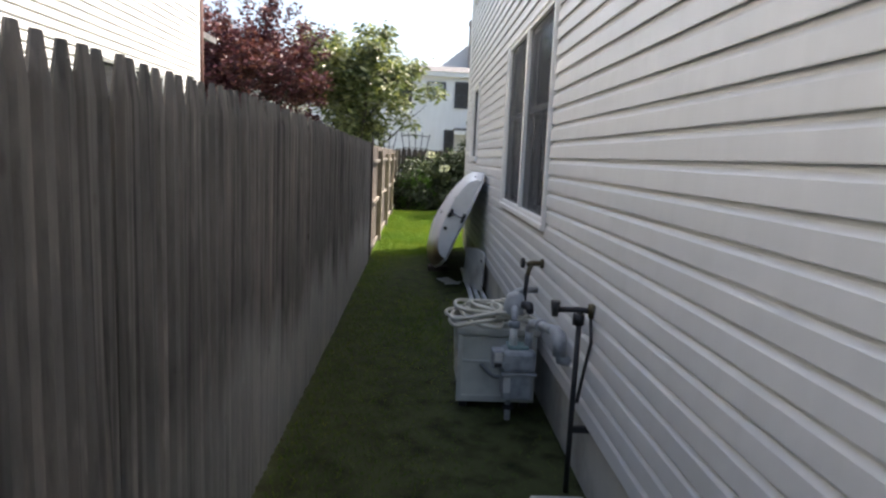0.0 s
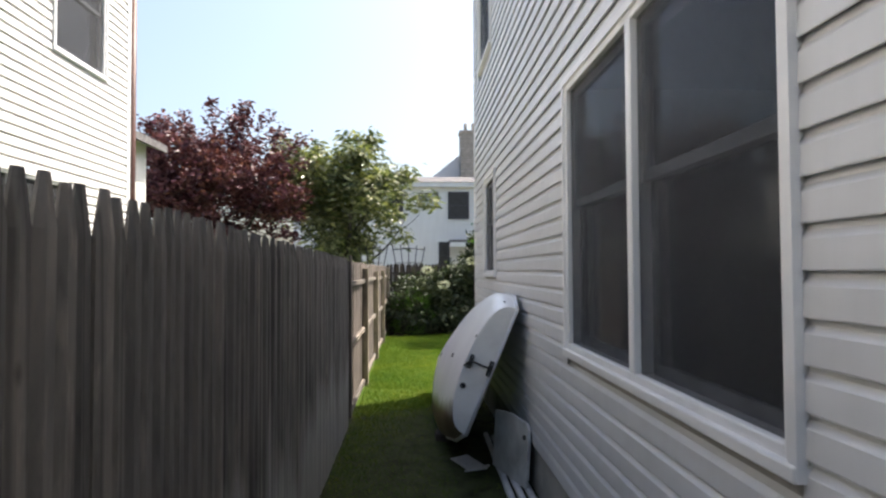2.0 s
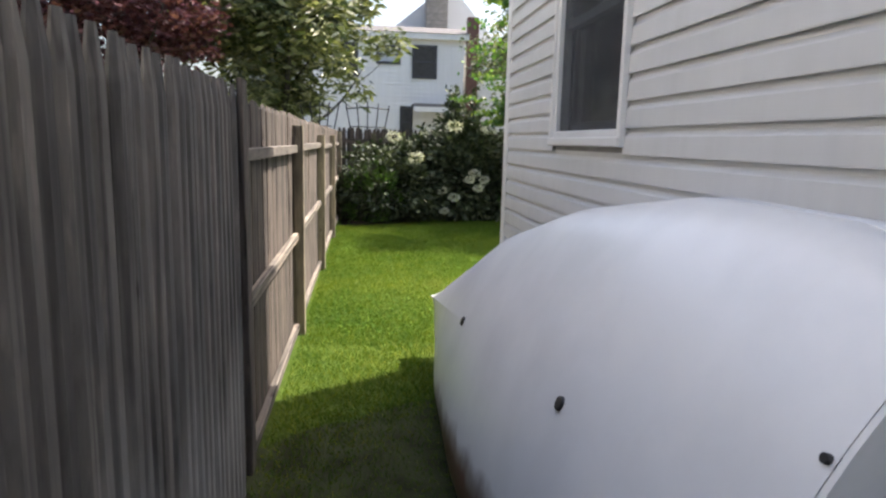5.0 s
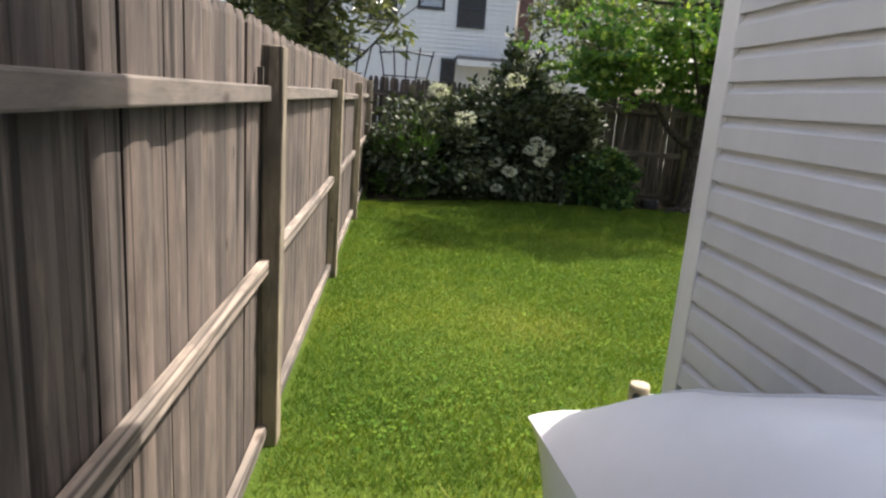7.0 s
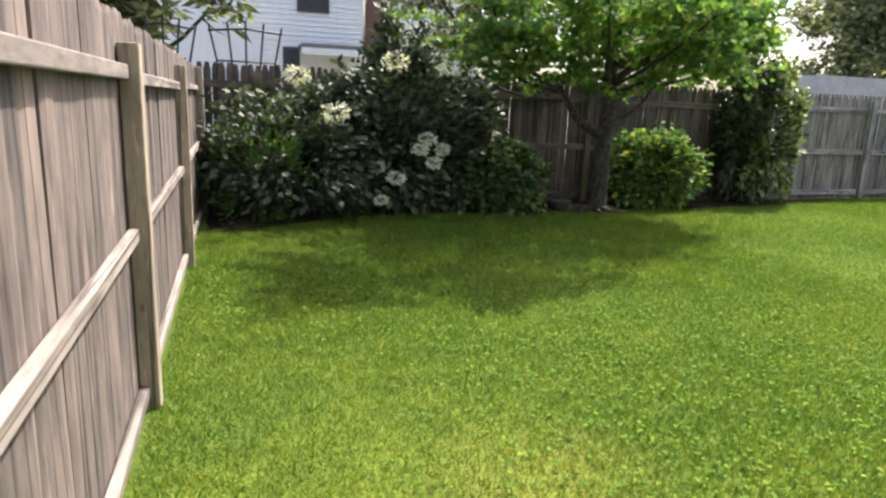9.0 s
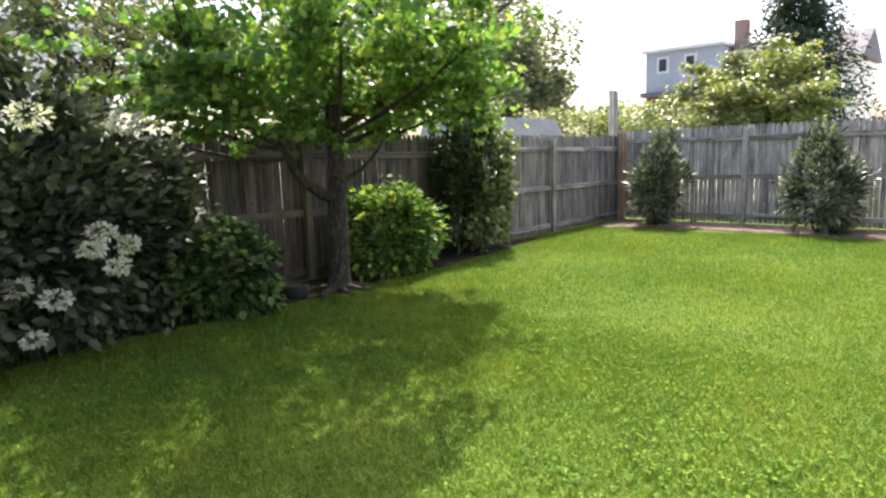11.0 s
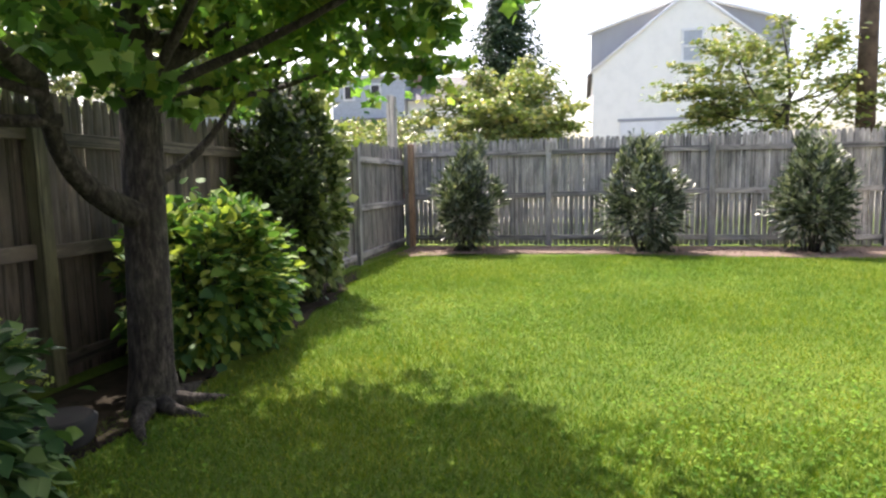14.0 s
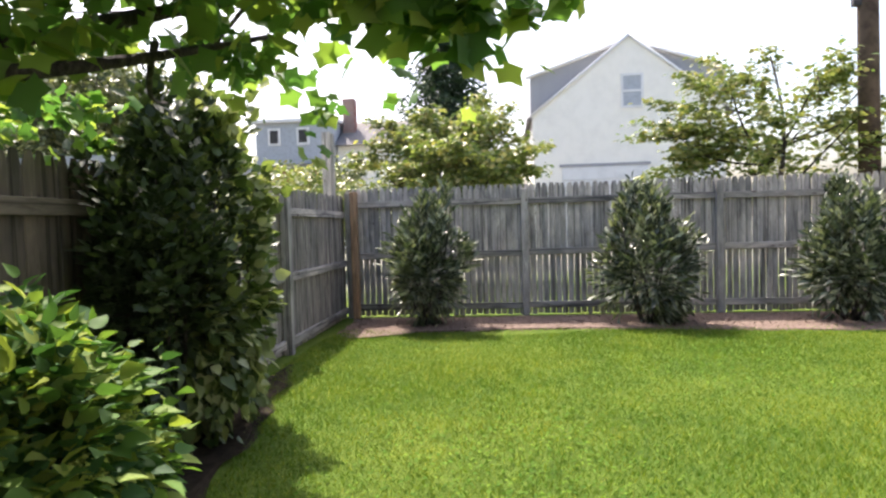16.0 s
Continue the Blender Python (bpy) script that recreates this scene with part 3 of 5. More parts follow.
def fence(label, start, length, rz, boards, rails, posts, pitch, width, top, rail_side, post_at, post_top, rail_z, post_mat, rail_mat, group, bottom=0.06, round_front=True, wobble=0.006, seed=1, taper=0.09, vary=(1.0, 0.93, 1.03, 0.96, 1.02, 0.99), low=1.0, rail_h=0.043, fall=((0,), (0,)), post_in=0.014, post_out=0.104):
    """Boards along local x, their front to local -y; rails and posts stand on rail_side (+1: behind, -1: in front)."""
    f = thing("wooden_fence", label, "fence", pose(*start, 0, 0, rz), group)
    r = random.Random(seed)
    variants = [picket_mesh("picket", boards, top - bottom, width * k, 0.016, taper, round_front, seed * 10 + i, 0.4 if round_front else 0.55, low) for i, k in enumerate(vary)]
    x = width / 2
    while x < length:
        part("picket", r.choice(variants), boards, f, m=pose(x, r.uniform(-0.003, 0.003), bottom + r.uniform(-wobble, wobble) + float(np.interp(x, *fall)), r.uniform(-0.25, 0.25), r.uniform(-0.3, 0.3), r.uniform(-0.8, 0.8)))
        x += pitch
    s = rail_side
    ends = sorted({0.0, length, *post_at})
    for z in rail_z:
        for a, b in zip(ends, ends[1:]):
            if b - a > 0.3:
                y0, y1 = sorted((s * 0.012, s * 0.05))
                part("rail", boxes((a + 0.02, b - 0.02, y0, y1, z - rail_h, z + rail_h), bevel=0.006), rail_mat, f, m=pose(0, 0, 0, 0, r.uniform(-0.25, 0.25), 0))
    for x in post_at:
        y0, y1 = sorted((s * post_in, s * post_out))
        part("post", boxes((x - 0.046, x + 0.046, y0, y1, -0.05, post_top + r.uniform(-0.015, 0.015)), bevel=0.007), post_mat, f, m=pose(0, 0, 0, r.uniform(-0.5, 0.5), r.uniform(-0.4, 0.4), 0))
    return f


# ---- ground ----
bm = bmesh.new()
g = 400
for q in (((-g, -g), (g, -g), (g, g), (-g, g)),):
    bm.faces.new([bm.verts.new((x, y, 0)) for x, y in q])
tagged(part("ground", bm, SOIL), "green lawn ground running level to the horizon", "ground", kind="structure")


def grass():
    rng = np.random.default_rng(4)
    parts = []
    for x0, x1, y0, y1, per in ((-0.66, 0.8, -1.0, 11.4, 5200), (-0.66, 4.5, 11.4, 19.0, 9000), (4.5, 12.0, 11.0, 19.6, 5200)):
        n = int((x1 - x0) * (y1 - y0) * per)
        parts.append(np.stack([rng.uniform(x0, x1, n), rng.uniform(y0, y1, n)], 1))
    p = np.concatenate(parts)
    x, y = p[:, 0], p[:, 1]
    edge = 18.9 + 0.12 * np.sin(x * 2.1) - np.clip(0.9 - x, 0, 1.5) * 0.5 + np.clip(x - 6.8, 0, 1.8) * 0.4
    keep = (y < edge) & ~((x > 10.95 + 0.2 * np.sin(y * 1.7)) & (y > 8))
    bare = (x > 0.25) & (y < 11.2) & (rng.uniform(0, 1, len(x)) < 0.75)
    keep &= ~bare
    p = p[keep]
    n = len(p)
    a = rng.uniform(0, 2 * np.pi, n)
    tall = 0.027 * (1 + 0.3 * np.sin(p[:, 0] * 1.9 + 1) * np.sin(p[:, 1] * 1.3)) * rng.uniform(0.5, 1.4, n)
    wd = rng.uniform(0.002, 0.0042, n)
    lean = rng.normal(0, 0.65, (n, 2)) * tall[:, None]
    v = np.zeros((n, 3, 3))
    dx = np.stack([np.cos(a), np.sin(a)], 1) * wd[:, None]
    v[:, 0, :2], v[:, 1, :2], v[:, 2, :2] = p - dx, p + dx, p + lean
    v[:, 2, 2] = tall
    v[:, :2, 2] = -0.003
    tagged(part("grass", numpy_mesh("grass", v.reshape(-1, 3), np.arange(3 * n).reshape(-1, 3), LAWN), LAWN), "short mown green grass with yellowish patches", "grass", kind="stuff")
    k = 52000
    q = np.stack([rng.uniform(-0.5, 11, k), rng.uniform(11.6, 18.6, k), rng.uniform(0.02, 0.04, k)], 1)
    thick = 1.1 * np.exp(-((q[:, 0] - 2.4) / 2.4) ** 2 - ((q[:, 1] - 14.6) / 2.2) ** 2)
    m = np.sin(q[:, 0] * 1.3 + 2) * np.sin(q[:, 1] * 1.7) + thick + rng.normal(0, 0.5, k) > 0.55
    q = q[m]
    tagged(part("clover", leaf_mesh("clover", rng, q, 0.021, HEART, CLOVER, 0.0, 0.8), CLOVER), "low clover scattered through the lawn", "clover", kind="stuff")


grass()


def bed(name, outline, mat, label, h=0.03):
    bm = bmesh.new()
    rng = random.Random(3)
    k = len(outline)
    cx, cy = sum(p[0] for p in outline) / k, sum(p[1] for p in outline) / k
    ring = []
    for i, (x, y) in enumerate(outline):
        nx, ny = outline[(i + 1) % k]
        for s in range(8):
            t = s / 8
            ring.append((x + (nx - x) * t + rng.uniform(-0.05, 0.05), y + (ny - y) * t + rng.uniform(-0.05, 0.05)))
    a = [bm.verts.new((x, y, 0.001)) for x, y in ring]
    b = [bm.verts.new((cx + (x - cx) * 0.95, cy + (y - cy) * 0.95, h + rng.uniform(0, 0.01))) for x, y in ring]
    for i in range(len(ring)):
        j = (i + 1) % len(ring)
        bm.faces.new((a[i], a[j], b[j], b[i]))
    bm.faces.new(b)
    return tagged(part(name, bm, mat), label, "planting bed", kind="structure")


bed("mulch_bed", [(11.0, 19.55), (10.6, 19.35), (11.0, 18.6), (11.15, 16.8), (10.85, 14.8), (10.8, 11), (10.8, 8), (12.15, 8), (12.15, 19.6)], MULCH, "red-brown bark mulch strip along the grey fence", 0.012)
# Sheet added to darken the ground where the side yard lies in shade.
bed("worn_strip", [(-0.78, -2), (-0.1, -2), (0.82, -2), (0.82, 4), (0.82, 8), (0.82, 10.9), (0.2, 10.4), (-0.78, 9.8), (-0.78, 4)], SHADE_SOIL, "ground sheet darkened for shade under thin grass in the side yard", 0.004)
def chips():
    rng = np.random.default_rng(9)
    n = 5200
    p = np.stack([rng.uniform(10.9, 12.2, n), rng.uniform(8.2, 19.5, n), rng.uniform(0.008, 0.03, n)], 1)
    tagged(part("mulch_chips", leaf_mesh("mulch_chips", rng, p, 0.05, NARROW, MULCH, 0.0, 0.75), MULCH), "loose red-brown bark chips along the fence", "mulch", kind="stuff")


chips()
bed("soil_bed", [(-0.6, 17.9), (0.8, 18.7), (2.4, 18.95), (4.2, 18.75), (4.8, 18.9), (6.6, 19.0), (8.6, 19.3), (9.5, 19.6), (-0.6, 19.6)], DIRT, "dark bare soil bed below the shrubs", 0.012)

# ---- own house ----
W1, W2, W3 = (4.27, 6.32, 1.10, 2.515), (9.2, 10.12, 1.475, 2.515), (9.45, 10.6, 3.86, 5.2)
CORNER, TOPZ = 11.28, 5.75


def house_wall(h, y0, y1, wins, corner_at, mat, phase, base=0.44):
    holes = [window_hole(w[:4]) for w in wins]
    wall_with_holes(h, y0, y1, base, TOPZ, holes, 0.16, WALLCORE)
    clad(h, y0, y1, base, TOPZ, [w[:4] for w in wins], mat, phase)
    for w in wins:
        window(h, *w[:4], sashes=w[4])
    part("foundation", boxes((0.012, 0.2, y0, y1, -0.1, base), bevel=0.004), CONCRETE, h)
    part("starter_strip", boxes((-0.008, 0.012, y0, y1, base - 0.03, base), bevel=0.003), TRIM, h)
    lo, hi = sorted((corner_at, corner_at + (0.085 if corner_at == y0 else -0.085)))
    bm = boxes((-0.026, 0.0, lo, hi, base - 0.02, TOPZ), bevel=0.005)
    box(bm, -0.026, 0.085, corner_at - 0.006, corner_at + 0.02 if corner_at != y0 else corner_at - 0.026, base - 0.02, TOPZ, 0.005)
    part("corner_post", bm, TRIM, h)


house = thing("house", "white vinyl-sided two-storey house with sash windows", "house", pose(0.786, 0, 0))
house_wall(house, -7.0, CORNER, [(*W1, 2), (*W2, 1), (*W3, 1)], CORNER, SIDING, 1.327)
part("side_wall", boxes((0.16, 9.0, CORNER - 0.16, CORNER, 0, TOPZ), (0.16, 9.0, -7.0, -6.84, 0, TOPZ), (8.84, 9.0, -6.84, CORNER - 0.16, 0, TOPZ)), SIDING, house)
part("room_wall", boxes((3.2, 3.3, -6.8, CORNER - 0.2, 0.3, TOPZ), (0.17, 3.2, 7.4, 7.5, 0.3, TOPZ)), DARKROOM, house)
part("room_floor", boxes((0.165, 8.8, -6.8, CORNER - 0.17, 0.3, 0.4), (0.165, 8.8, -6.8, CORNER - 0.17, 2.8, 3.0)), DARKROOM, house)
bm = bmesh.new()
prism(bm, [(-0.35, TOPZ - 0.02), (4.5, TOPZ + 2.6), (9.35, TOPZ - 0.02), (9.35, TOPZ + 0.13), (4.5, TOPZ + 2.8), (-0.35, TOPZ + 0.13)], -7.3, CORNER + 0.25)
part("roof", bm, SHINGLE, house)
bm = bmesh.new()
prism(bm, [(0.0, TOPZ), (9.0, TOPZ), (4.5, TOPZ + 2.55)], CORNER - 0.2, CORNER - 0.01)
prism(bm, [(0.0, TOPZ), (9.0, TOPZ), (4.5, TOPZ + 2.55)], -6.99, -6.8)
part("gable", bm, SIDING, house)

# ---- neighbour's house ----
neighbour = thing("house", "cream white sided two-storey house in full sun", "house", pose(-3.666, 11.38, 0, 0, 0, 180))
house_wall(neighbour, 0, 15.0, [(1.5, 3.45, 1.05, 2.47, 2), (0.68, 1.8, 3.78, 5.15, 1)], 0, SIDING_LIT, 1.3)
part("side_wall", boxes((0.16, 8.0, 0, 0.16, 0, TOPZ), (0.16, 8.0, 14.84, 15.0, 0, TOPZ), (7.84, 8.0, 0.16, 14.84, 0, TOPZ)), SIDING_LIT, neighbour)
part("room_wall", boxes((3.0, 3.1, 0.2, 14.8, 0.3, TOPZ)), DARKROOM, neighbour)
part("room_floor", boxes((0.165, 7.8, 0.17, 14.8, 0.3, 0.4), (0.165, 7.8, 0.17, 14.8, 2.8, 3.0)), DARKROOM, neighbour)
bm = bmesh.new()
prism(bm, [(-0.35, TOPZ - 0.02), (4.0, TOPZ + 2.4), (8.35, TOPZ - 0.02), (8.35, TOPZ + 0.13), (4.0, TOPZ + 2.6), (-0.35, TOPZ + 0.13)], -0.3, 15.2)
part("roof", bm, SHINGLE, neighbour)
part("downspout", tube(bmesh.new(), [(-0.02, -0.06, 5.6), (-0.02, -0.06, 0.1)], 0.05, 8), BROWNTRIM, neighbour, "red-brown downspout")
bm = bmesh.new()
prism(bm, [(0.9, 0.0), (5.5, 0.0), (5.5, 5.3), (0.9, 3.7)], -2.8, -0.02)
part("sunroom", bm, SIDING_LIT, neighbour)
bm = bmesh.new()
prism(bm, [(0.6, 3.58), (5.7, 5.35), (5.7, 5.47), (0.6, 3.7)], -2.95, -0.02)
part("sunroom_roof", bm, SHINGLE, neighbour)

# ---- fences ----
fence("weathered grey-brown stockade fence beside the narrow side yard", (-0.69, -7.05, 0), 16.5, 90, FENCE_SHADE, 3, None, 0.0735, 0.0735, 1.705, 1,
      [1.9, 4.35, 6.8, 9.25, 11.7, 14.15], 1.55, (0.2, 0.85, 1.45), POSTWOOD, RAILWOOD, "yard fences", 0.03, True, 0.007, 2, 0.1, (1.0, 0.98, 1.01, 0.97, 1.015, 0.99), fall=((0, 8.3, 9.3, 10.2, 12.3, 14.3, 15.5), (-0.02, -0.008, 0.0, 0.008, -0.01, -0.034, -0.045)))
fence("sunlit brown-grey stockade fence showing its rails and posts", (-0.728, 9.48, 0), 10.25, 89.86, FENCE_BACK, 3, None, 0.124, 0.133, 1.63, -1,
      [2.22, 4.72, 7.18, 9.62], 1.555, (0.07, 0.75, 1.39), POSTWOOD, RAILWOOD, "yard fences", 0.03, False, 0.01, 3, 0.03, (1.0, 0.985, 1.02, 0.98, 1.01, 0.99), rail_h=0.028, post_in=0.01, post_out=0.09)
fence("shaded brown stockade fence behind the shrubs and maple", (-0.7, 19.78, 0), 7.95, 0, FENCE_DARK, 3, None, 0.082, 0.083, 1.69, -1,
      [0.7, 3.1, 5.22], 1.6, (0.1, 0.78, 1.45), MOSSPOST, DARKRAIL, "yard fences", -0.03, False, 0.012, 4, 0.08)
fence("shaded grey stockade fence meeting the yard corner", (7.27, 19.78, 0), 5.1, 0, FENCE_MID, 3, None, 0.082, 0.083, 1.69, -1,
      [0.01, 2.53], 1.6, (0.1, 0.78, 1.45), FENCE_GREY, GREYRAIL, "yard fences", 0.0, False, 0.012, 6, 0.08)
fence("silver-grey stockade fence with light showing between its pickets", (12.36, 19.76, 0), 12.66, -90, FENCE_GREY, 3, None, 0.0825, 0.085, 1.78, -1,
      [0.08, 2.48, 5.02, 7.5, 9.95, 12.4], 1.72, (0.14, 0.85, 1.56), FENCE_GREY, GREYRAIL, "yard fences", 0.015, False, 0.012, 5, 0.08, (1.0, 0.985, 1.02, 0.99, 1.01, 0.97), 0.87)
tagged(part("fence_post", boxes((12.18, 12.28, 19.55, 19.64, -0.05, 1.74), bevel=0.007), wood("tan_post", (0.16, 0.1, 0.06), (0.3, 0.2, 0.125), (0.4, 0.29, 0.19))), "tan wooden corner post of the yard fence", "post")


tagged(part("end_board", boxes((-0.672, -0.648, 9.4, 9.5, 0.0, 1.6), bevel=0.004), FENCE_BACK, None, m=pose(0, 0, 0, 0.5, 0, 0)), "grey-brown end board where two fences meet", "board")

# ---- plants ----
def limb(bm, rng, a, b, r0, r1, sag=0.1, k=7):
    a, b = Vector(a), Vector(b)
    pts, rad = [], []
    off = Vector((rng.normal(0, 1), rng.normal(0, 1), 0)) * (b - a).length * 0.05
    for i in range(k):
        t = i / (k - 1)
        pts.append(a.lerp(b, t) + off * math.sin(math.pi * t) + Vector((0, 0, -sag * math.sin(math.pi * t))))
        rad.append(r0 + (r1 - r0) * t)
    tube(bm, pts, rad, 7)
    return pts


def tree(name, label, base, fork, r, centre, radii, n, size, template, mat, seed, limbs=9, twigs=16, inner=0.35, z_min=None, droop=0.4, flat=0.5, extra=(), shoots=70, spread=0.1, up=0.0, level=1.0, keep=None, skirt=None):
    rng = np.random.default_rng(seed)
    t = thing(name, label, "tree", pose(*base))
    b = Vector(base)
    bm = bmesh.new()
    top = Vector(fork) - b
    tube(bm, [(0, 0, -0.05), (0, 0, 0.06), (0, 0, 0.22), top * 0.5, top], [r * 1.5, r * 1.25, r * 1.06, r, r * 0.92], 14)
    crown_top = Vector(centre) - b + Vector((0, 0, radii[2] * 0.8))
    limb(bm, rng, top, crown_top, r * 0.85, 0.012, 0.0)
    part("trunk", bm, BARK, t)
    ends = []
    for i in range(limbs):
        a = 2 * math.pi * (i + rng.uniform(-0.3, 0.3)) / limbs
        e = Vector(centre) - b + Vector((math.cos(a) * radii[0] * 0.72, math.sin(a) * radii[1] * 0.72, rng.uniform(-0.5, 0.55) * radii[2]))
        s = top.lerp(crown_top, rng.uniform(0.0, 0.5))
        bm = bmesh.new()
        pts = limb(bm, rng, s, e, r * rng.uniform(0.3, 0.5), 0.01, 0.12)
        for q in range(twigs // 4):
            p = pts[3 + q % 4]
            limb(bm, rng, p, p + Vector(rng.normal(0, 0.3, 3)) * radii[0] * 0.5, 0.014, 0.004, 0.03, 4)
        part("limb", bm, BARK, t)
        ends.append(e)
    for s, e, r0 in extra:
        bm = bmesh.new()
        limb(bm, rng, Vector(s) - b, Vector(e) - b, r0, r0 * 0.4, 0.06)
        part("limb", bm, BARK, t)
    pos = spray_points(rng, n, centre, radii, shoots, spread, up, level)
    for c, rad, k in skirt or ():
        pos = np.concatenate([pos, spray_points(rng, k, c, rad, shoots // 2, spread, 0.0, level)])
    if z_min is not None:
        pos = pos[pos[:, 2] > z_min]
    if keep is not None:
        pos = pos[keep(pos)]
    pos = pos - np.array(base)
    part("crown", leaf_mesh("crown", rng, pos, size, template, mat, droop, flat), mat, t)
    return t


def maple_room(p):
    """Keeps the crown's shade on its own part of the lawn, its underside uneven and the path below it clear."""
    sx, sy = p[:, 0] - 0.53 * p[:, 2], p[:, 1] - 0.331 * p[:, 2]
    limit = np.interp(sy, [15.0, 15.5, 16.0, 16.5, 16.8, 17.1, 17.5, 18.0, 18.5, 18.7, 21], [1.0, 2.6, 3.3, 3.6, 4.2, 4.75, 4.45, 4.85, 4.7, 4.25, 4.1]) + 0.05 * np.sin(9 * sy)
    stray = np.sin(37.0 * p[:, 0] + 19.0 * p[:, 2]) > 0.95
    shade = (sy > 15.15 + 0.2 * np.sin(3 * sx)) & ((sx < limit) | (stray & (sx < limit + 0.5) & (sy < 18.0)))
    away = np.hypot(p[:, 0] - 4.3, p[:, 1] - 18.8)
    under = 1.38 + 0.13 * away + 0.35 * np.sin(3.1 * p[:, 0] + 1) * np.sin(2.7 * p[:, 1])
    under = np.maximum(under, np.where((p[:, 1] < 18.05) & (p[:, 0] < 4.2), 1.75, 0))
    under = np.maximum(under, np.where((p[:, 1] < 17.8) & (p[:, 0] < 4.2), 2.0, 0))
    under = np.maximum(under, np.where((p[:, 1] < 17.2) & (p[:, 0] < 4.2), 2.25, 0))
    a, b = np.array((0.7, 15.7, 1.25)), np.array((3.6, 17.5, 1.28))
    k = np.clip(((p - a) @ (b - a)) / np.dot(b - a, b - a), 0, 1)[:, None]
    clear = np.linalg.norm(p - (a + k * (b - a)), axis=1) > 1.05
    ahead = np.linalg.norm(p - np.array((4.3, 17.55, 1.3)), axis=1) > 0.85
    shade |= (p[:, 0] > 5.95) & (p[:, 1] > 19.3) & (p[:, 2] < 2.1)
    return clear & ahead & shade & (p[:, 2] > under) & (p[:, 0] > 1.2 + 0.5 * np.sin(2 * p[:, 2]))


tree("maple_tree", "maple tree with dark rough trunk and wide green crown", (4.28, 18.9, 0), (4.3, 18.88, 1.6), 0.104, (4.3, 18.35, 3.5), (3.1, 2.3, 2.1), 4800, 0.088, MAPLE_LEAF, MAPLE, 11, 12, 16, 0.15, 1.3, 0.6, 0.45, shoots=84, spread=0.075, level=0.5, skirt=(((4.5, 18.2, 2.2), (2.9, 1.9, 0.9), 3600), ((5.0, 17.6, 2.45), (1.4, 1.0, 0.6), 3000), ((3.2, 18.2, 2.2), (1.4, 1.1, 0.6), 5200), ((5.4, 18.2, 2.2), (1.1, 0.7, 0.45), 1500), ((5.1, 18.2, 1.85), (1.4, 0.9, 0.4), 1700), ((3.3, 18.6, 1.8), (1.2, 0.7, 0.4), 1600), ((5.1, 19.6, 2.9), (1.0, 0.7, 0.8), 1800), ((6.3, 19.6, 1.75), (0.5, 0.3, 0.3), 500), ((2.9, 17.2, 3.9), (1.5, 1.2, 0.8), 4400)), keep=maple_room,
     extra=(((4.2, 18.86, 1.0), (3.55, 18.75, 1.55), 0.07), ((3.55, 18.75, 1.55), (2.7, 18.6, 2.0), 0.04), ((2.75, 18.62, 1.98), (2.2, 18.0, 2.6), 0.016), ((3.7, 18.8, 1.42), (2.9, 19.3, 1.55), 0.03), ((3.55, 18.75, 1.5), (2.6, 18.9, 1.9), 0.022), ((4.3, 18.86, 1.15), (4.75, 18.6, 1.62), 0.035), ((4.75, 18.6, 1.62), (5.7, 18.3, 1.95), 0.022), ((5.2, 18.45, 1.8), (5.9, 18.8, 1.78), 0.012), ((4.27, 18.86, 1.5), (6.2, 18.0, 2.35), 0.035), ((4.3, 18.86, 1.6), (4.5, 17.1, 2.4), 0.03), ((4.27, 18.86, 1.55), (3.4, 17.6, 2.5), 0.03)))
tree("plum_tree", "purple-leaved plum tree rising behind the fence", (-4.9, 18.6, 0), (-4.9, 18.6, 1.3), 0.13, (-4.75, 18.6, 3.15), (2.35, 2.1, 1.72), 36000, 0.11, OVAL, PURPLE, 12, 9, 16, 0.25, None, -0.3, 0.3, shoots=120, spread=0.07, up=0.35)
tree("magnolia_tree", "broad-leaved green tree over the corner of the fence", (-2.0, 20.7, 0), (-2.0, 20.7, 1.2), 0.09, (-1.95, 20.5, 3.35), (2.4, 1.5, 2.0), 17500, 0.22, NARROW, MAGNOLIA, 13, 8, 12, 0.2, 1.6, 0.35, 0.4, shoots=60, spread=0.1, up=0.1)
tree("dogwood_tree", "yellow-green small tree behind the grey fence", (17.2, 18.3, 0), (17.2, 18.3, 1.0), 0.08, (17.2, 18.55, 2.5), (1.6, 2.05, 1.35), 17000, 0.13, OVAL, DOGWOOD, 14, 8, 12, 0.2, None, 0.3, 0.5, shoots=80, spread=0.1, level=0.6)
tree("dogwood_tree", "open yellow-green tree with layered branches behind the grey fence", (14.6, 13.2, 0), (14.6, 13.2, 1.2), 0.06, (14.6, 13.2, 2.55), (1.4, 2.3, 1.6), 9500, 0.115, OVAL, DOGWOOD, 15, 10, 16, 0.15, None, 0.2, 0.6, shoots=60, spread=0.08, level=0.4)
tree("broadleaf_tree", "dark green tree beyond the back fence", (9.5, 25.5, 0), (9.5, 25.5, 1.6), 0.14, (9.6, 25.4, 3.4), (2.6, 2.0, 1.9), 8000, 0.15, OVAL, MAGNOLIA, 16, 8, 12, 0.25)
tree("broadleaf_tree", "green tree standing against the white house beyond the fence", (5.2, 27.5, 0), (5.2, 27.5, 1.6), 0.14, (5.4, 27.3, 4.2), (2.2, 1.8, 2.4), 8000, 0.15, OVAL, MAGNOLIA, 17, 8, 12, 0.25)


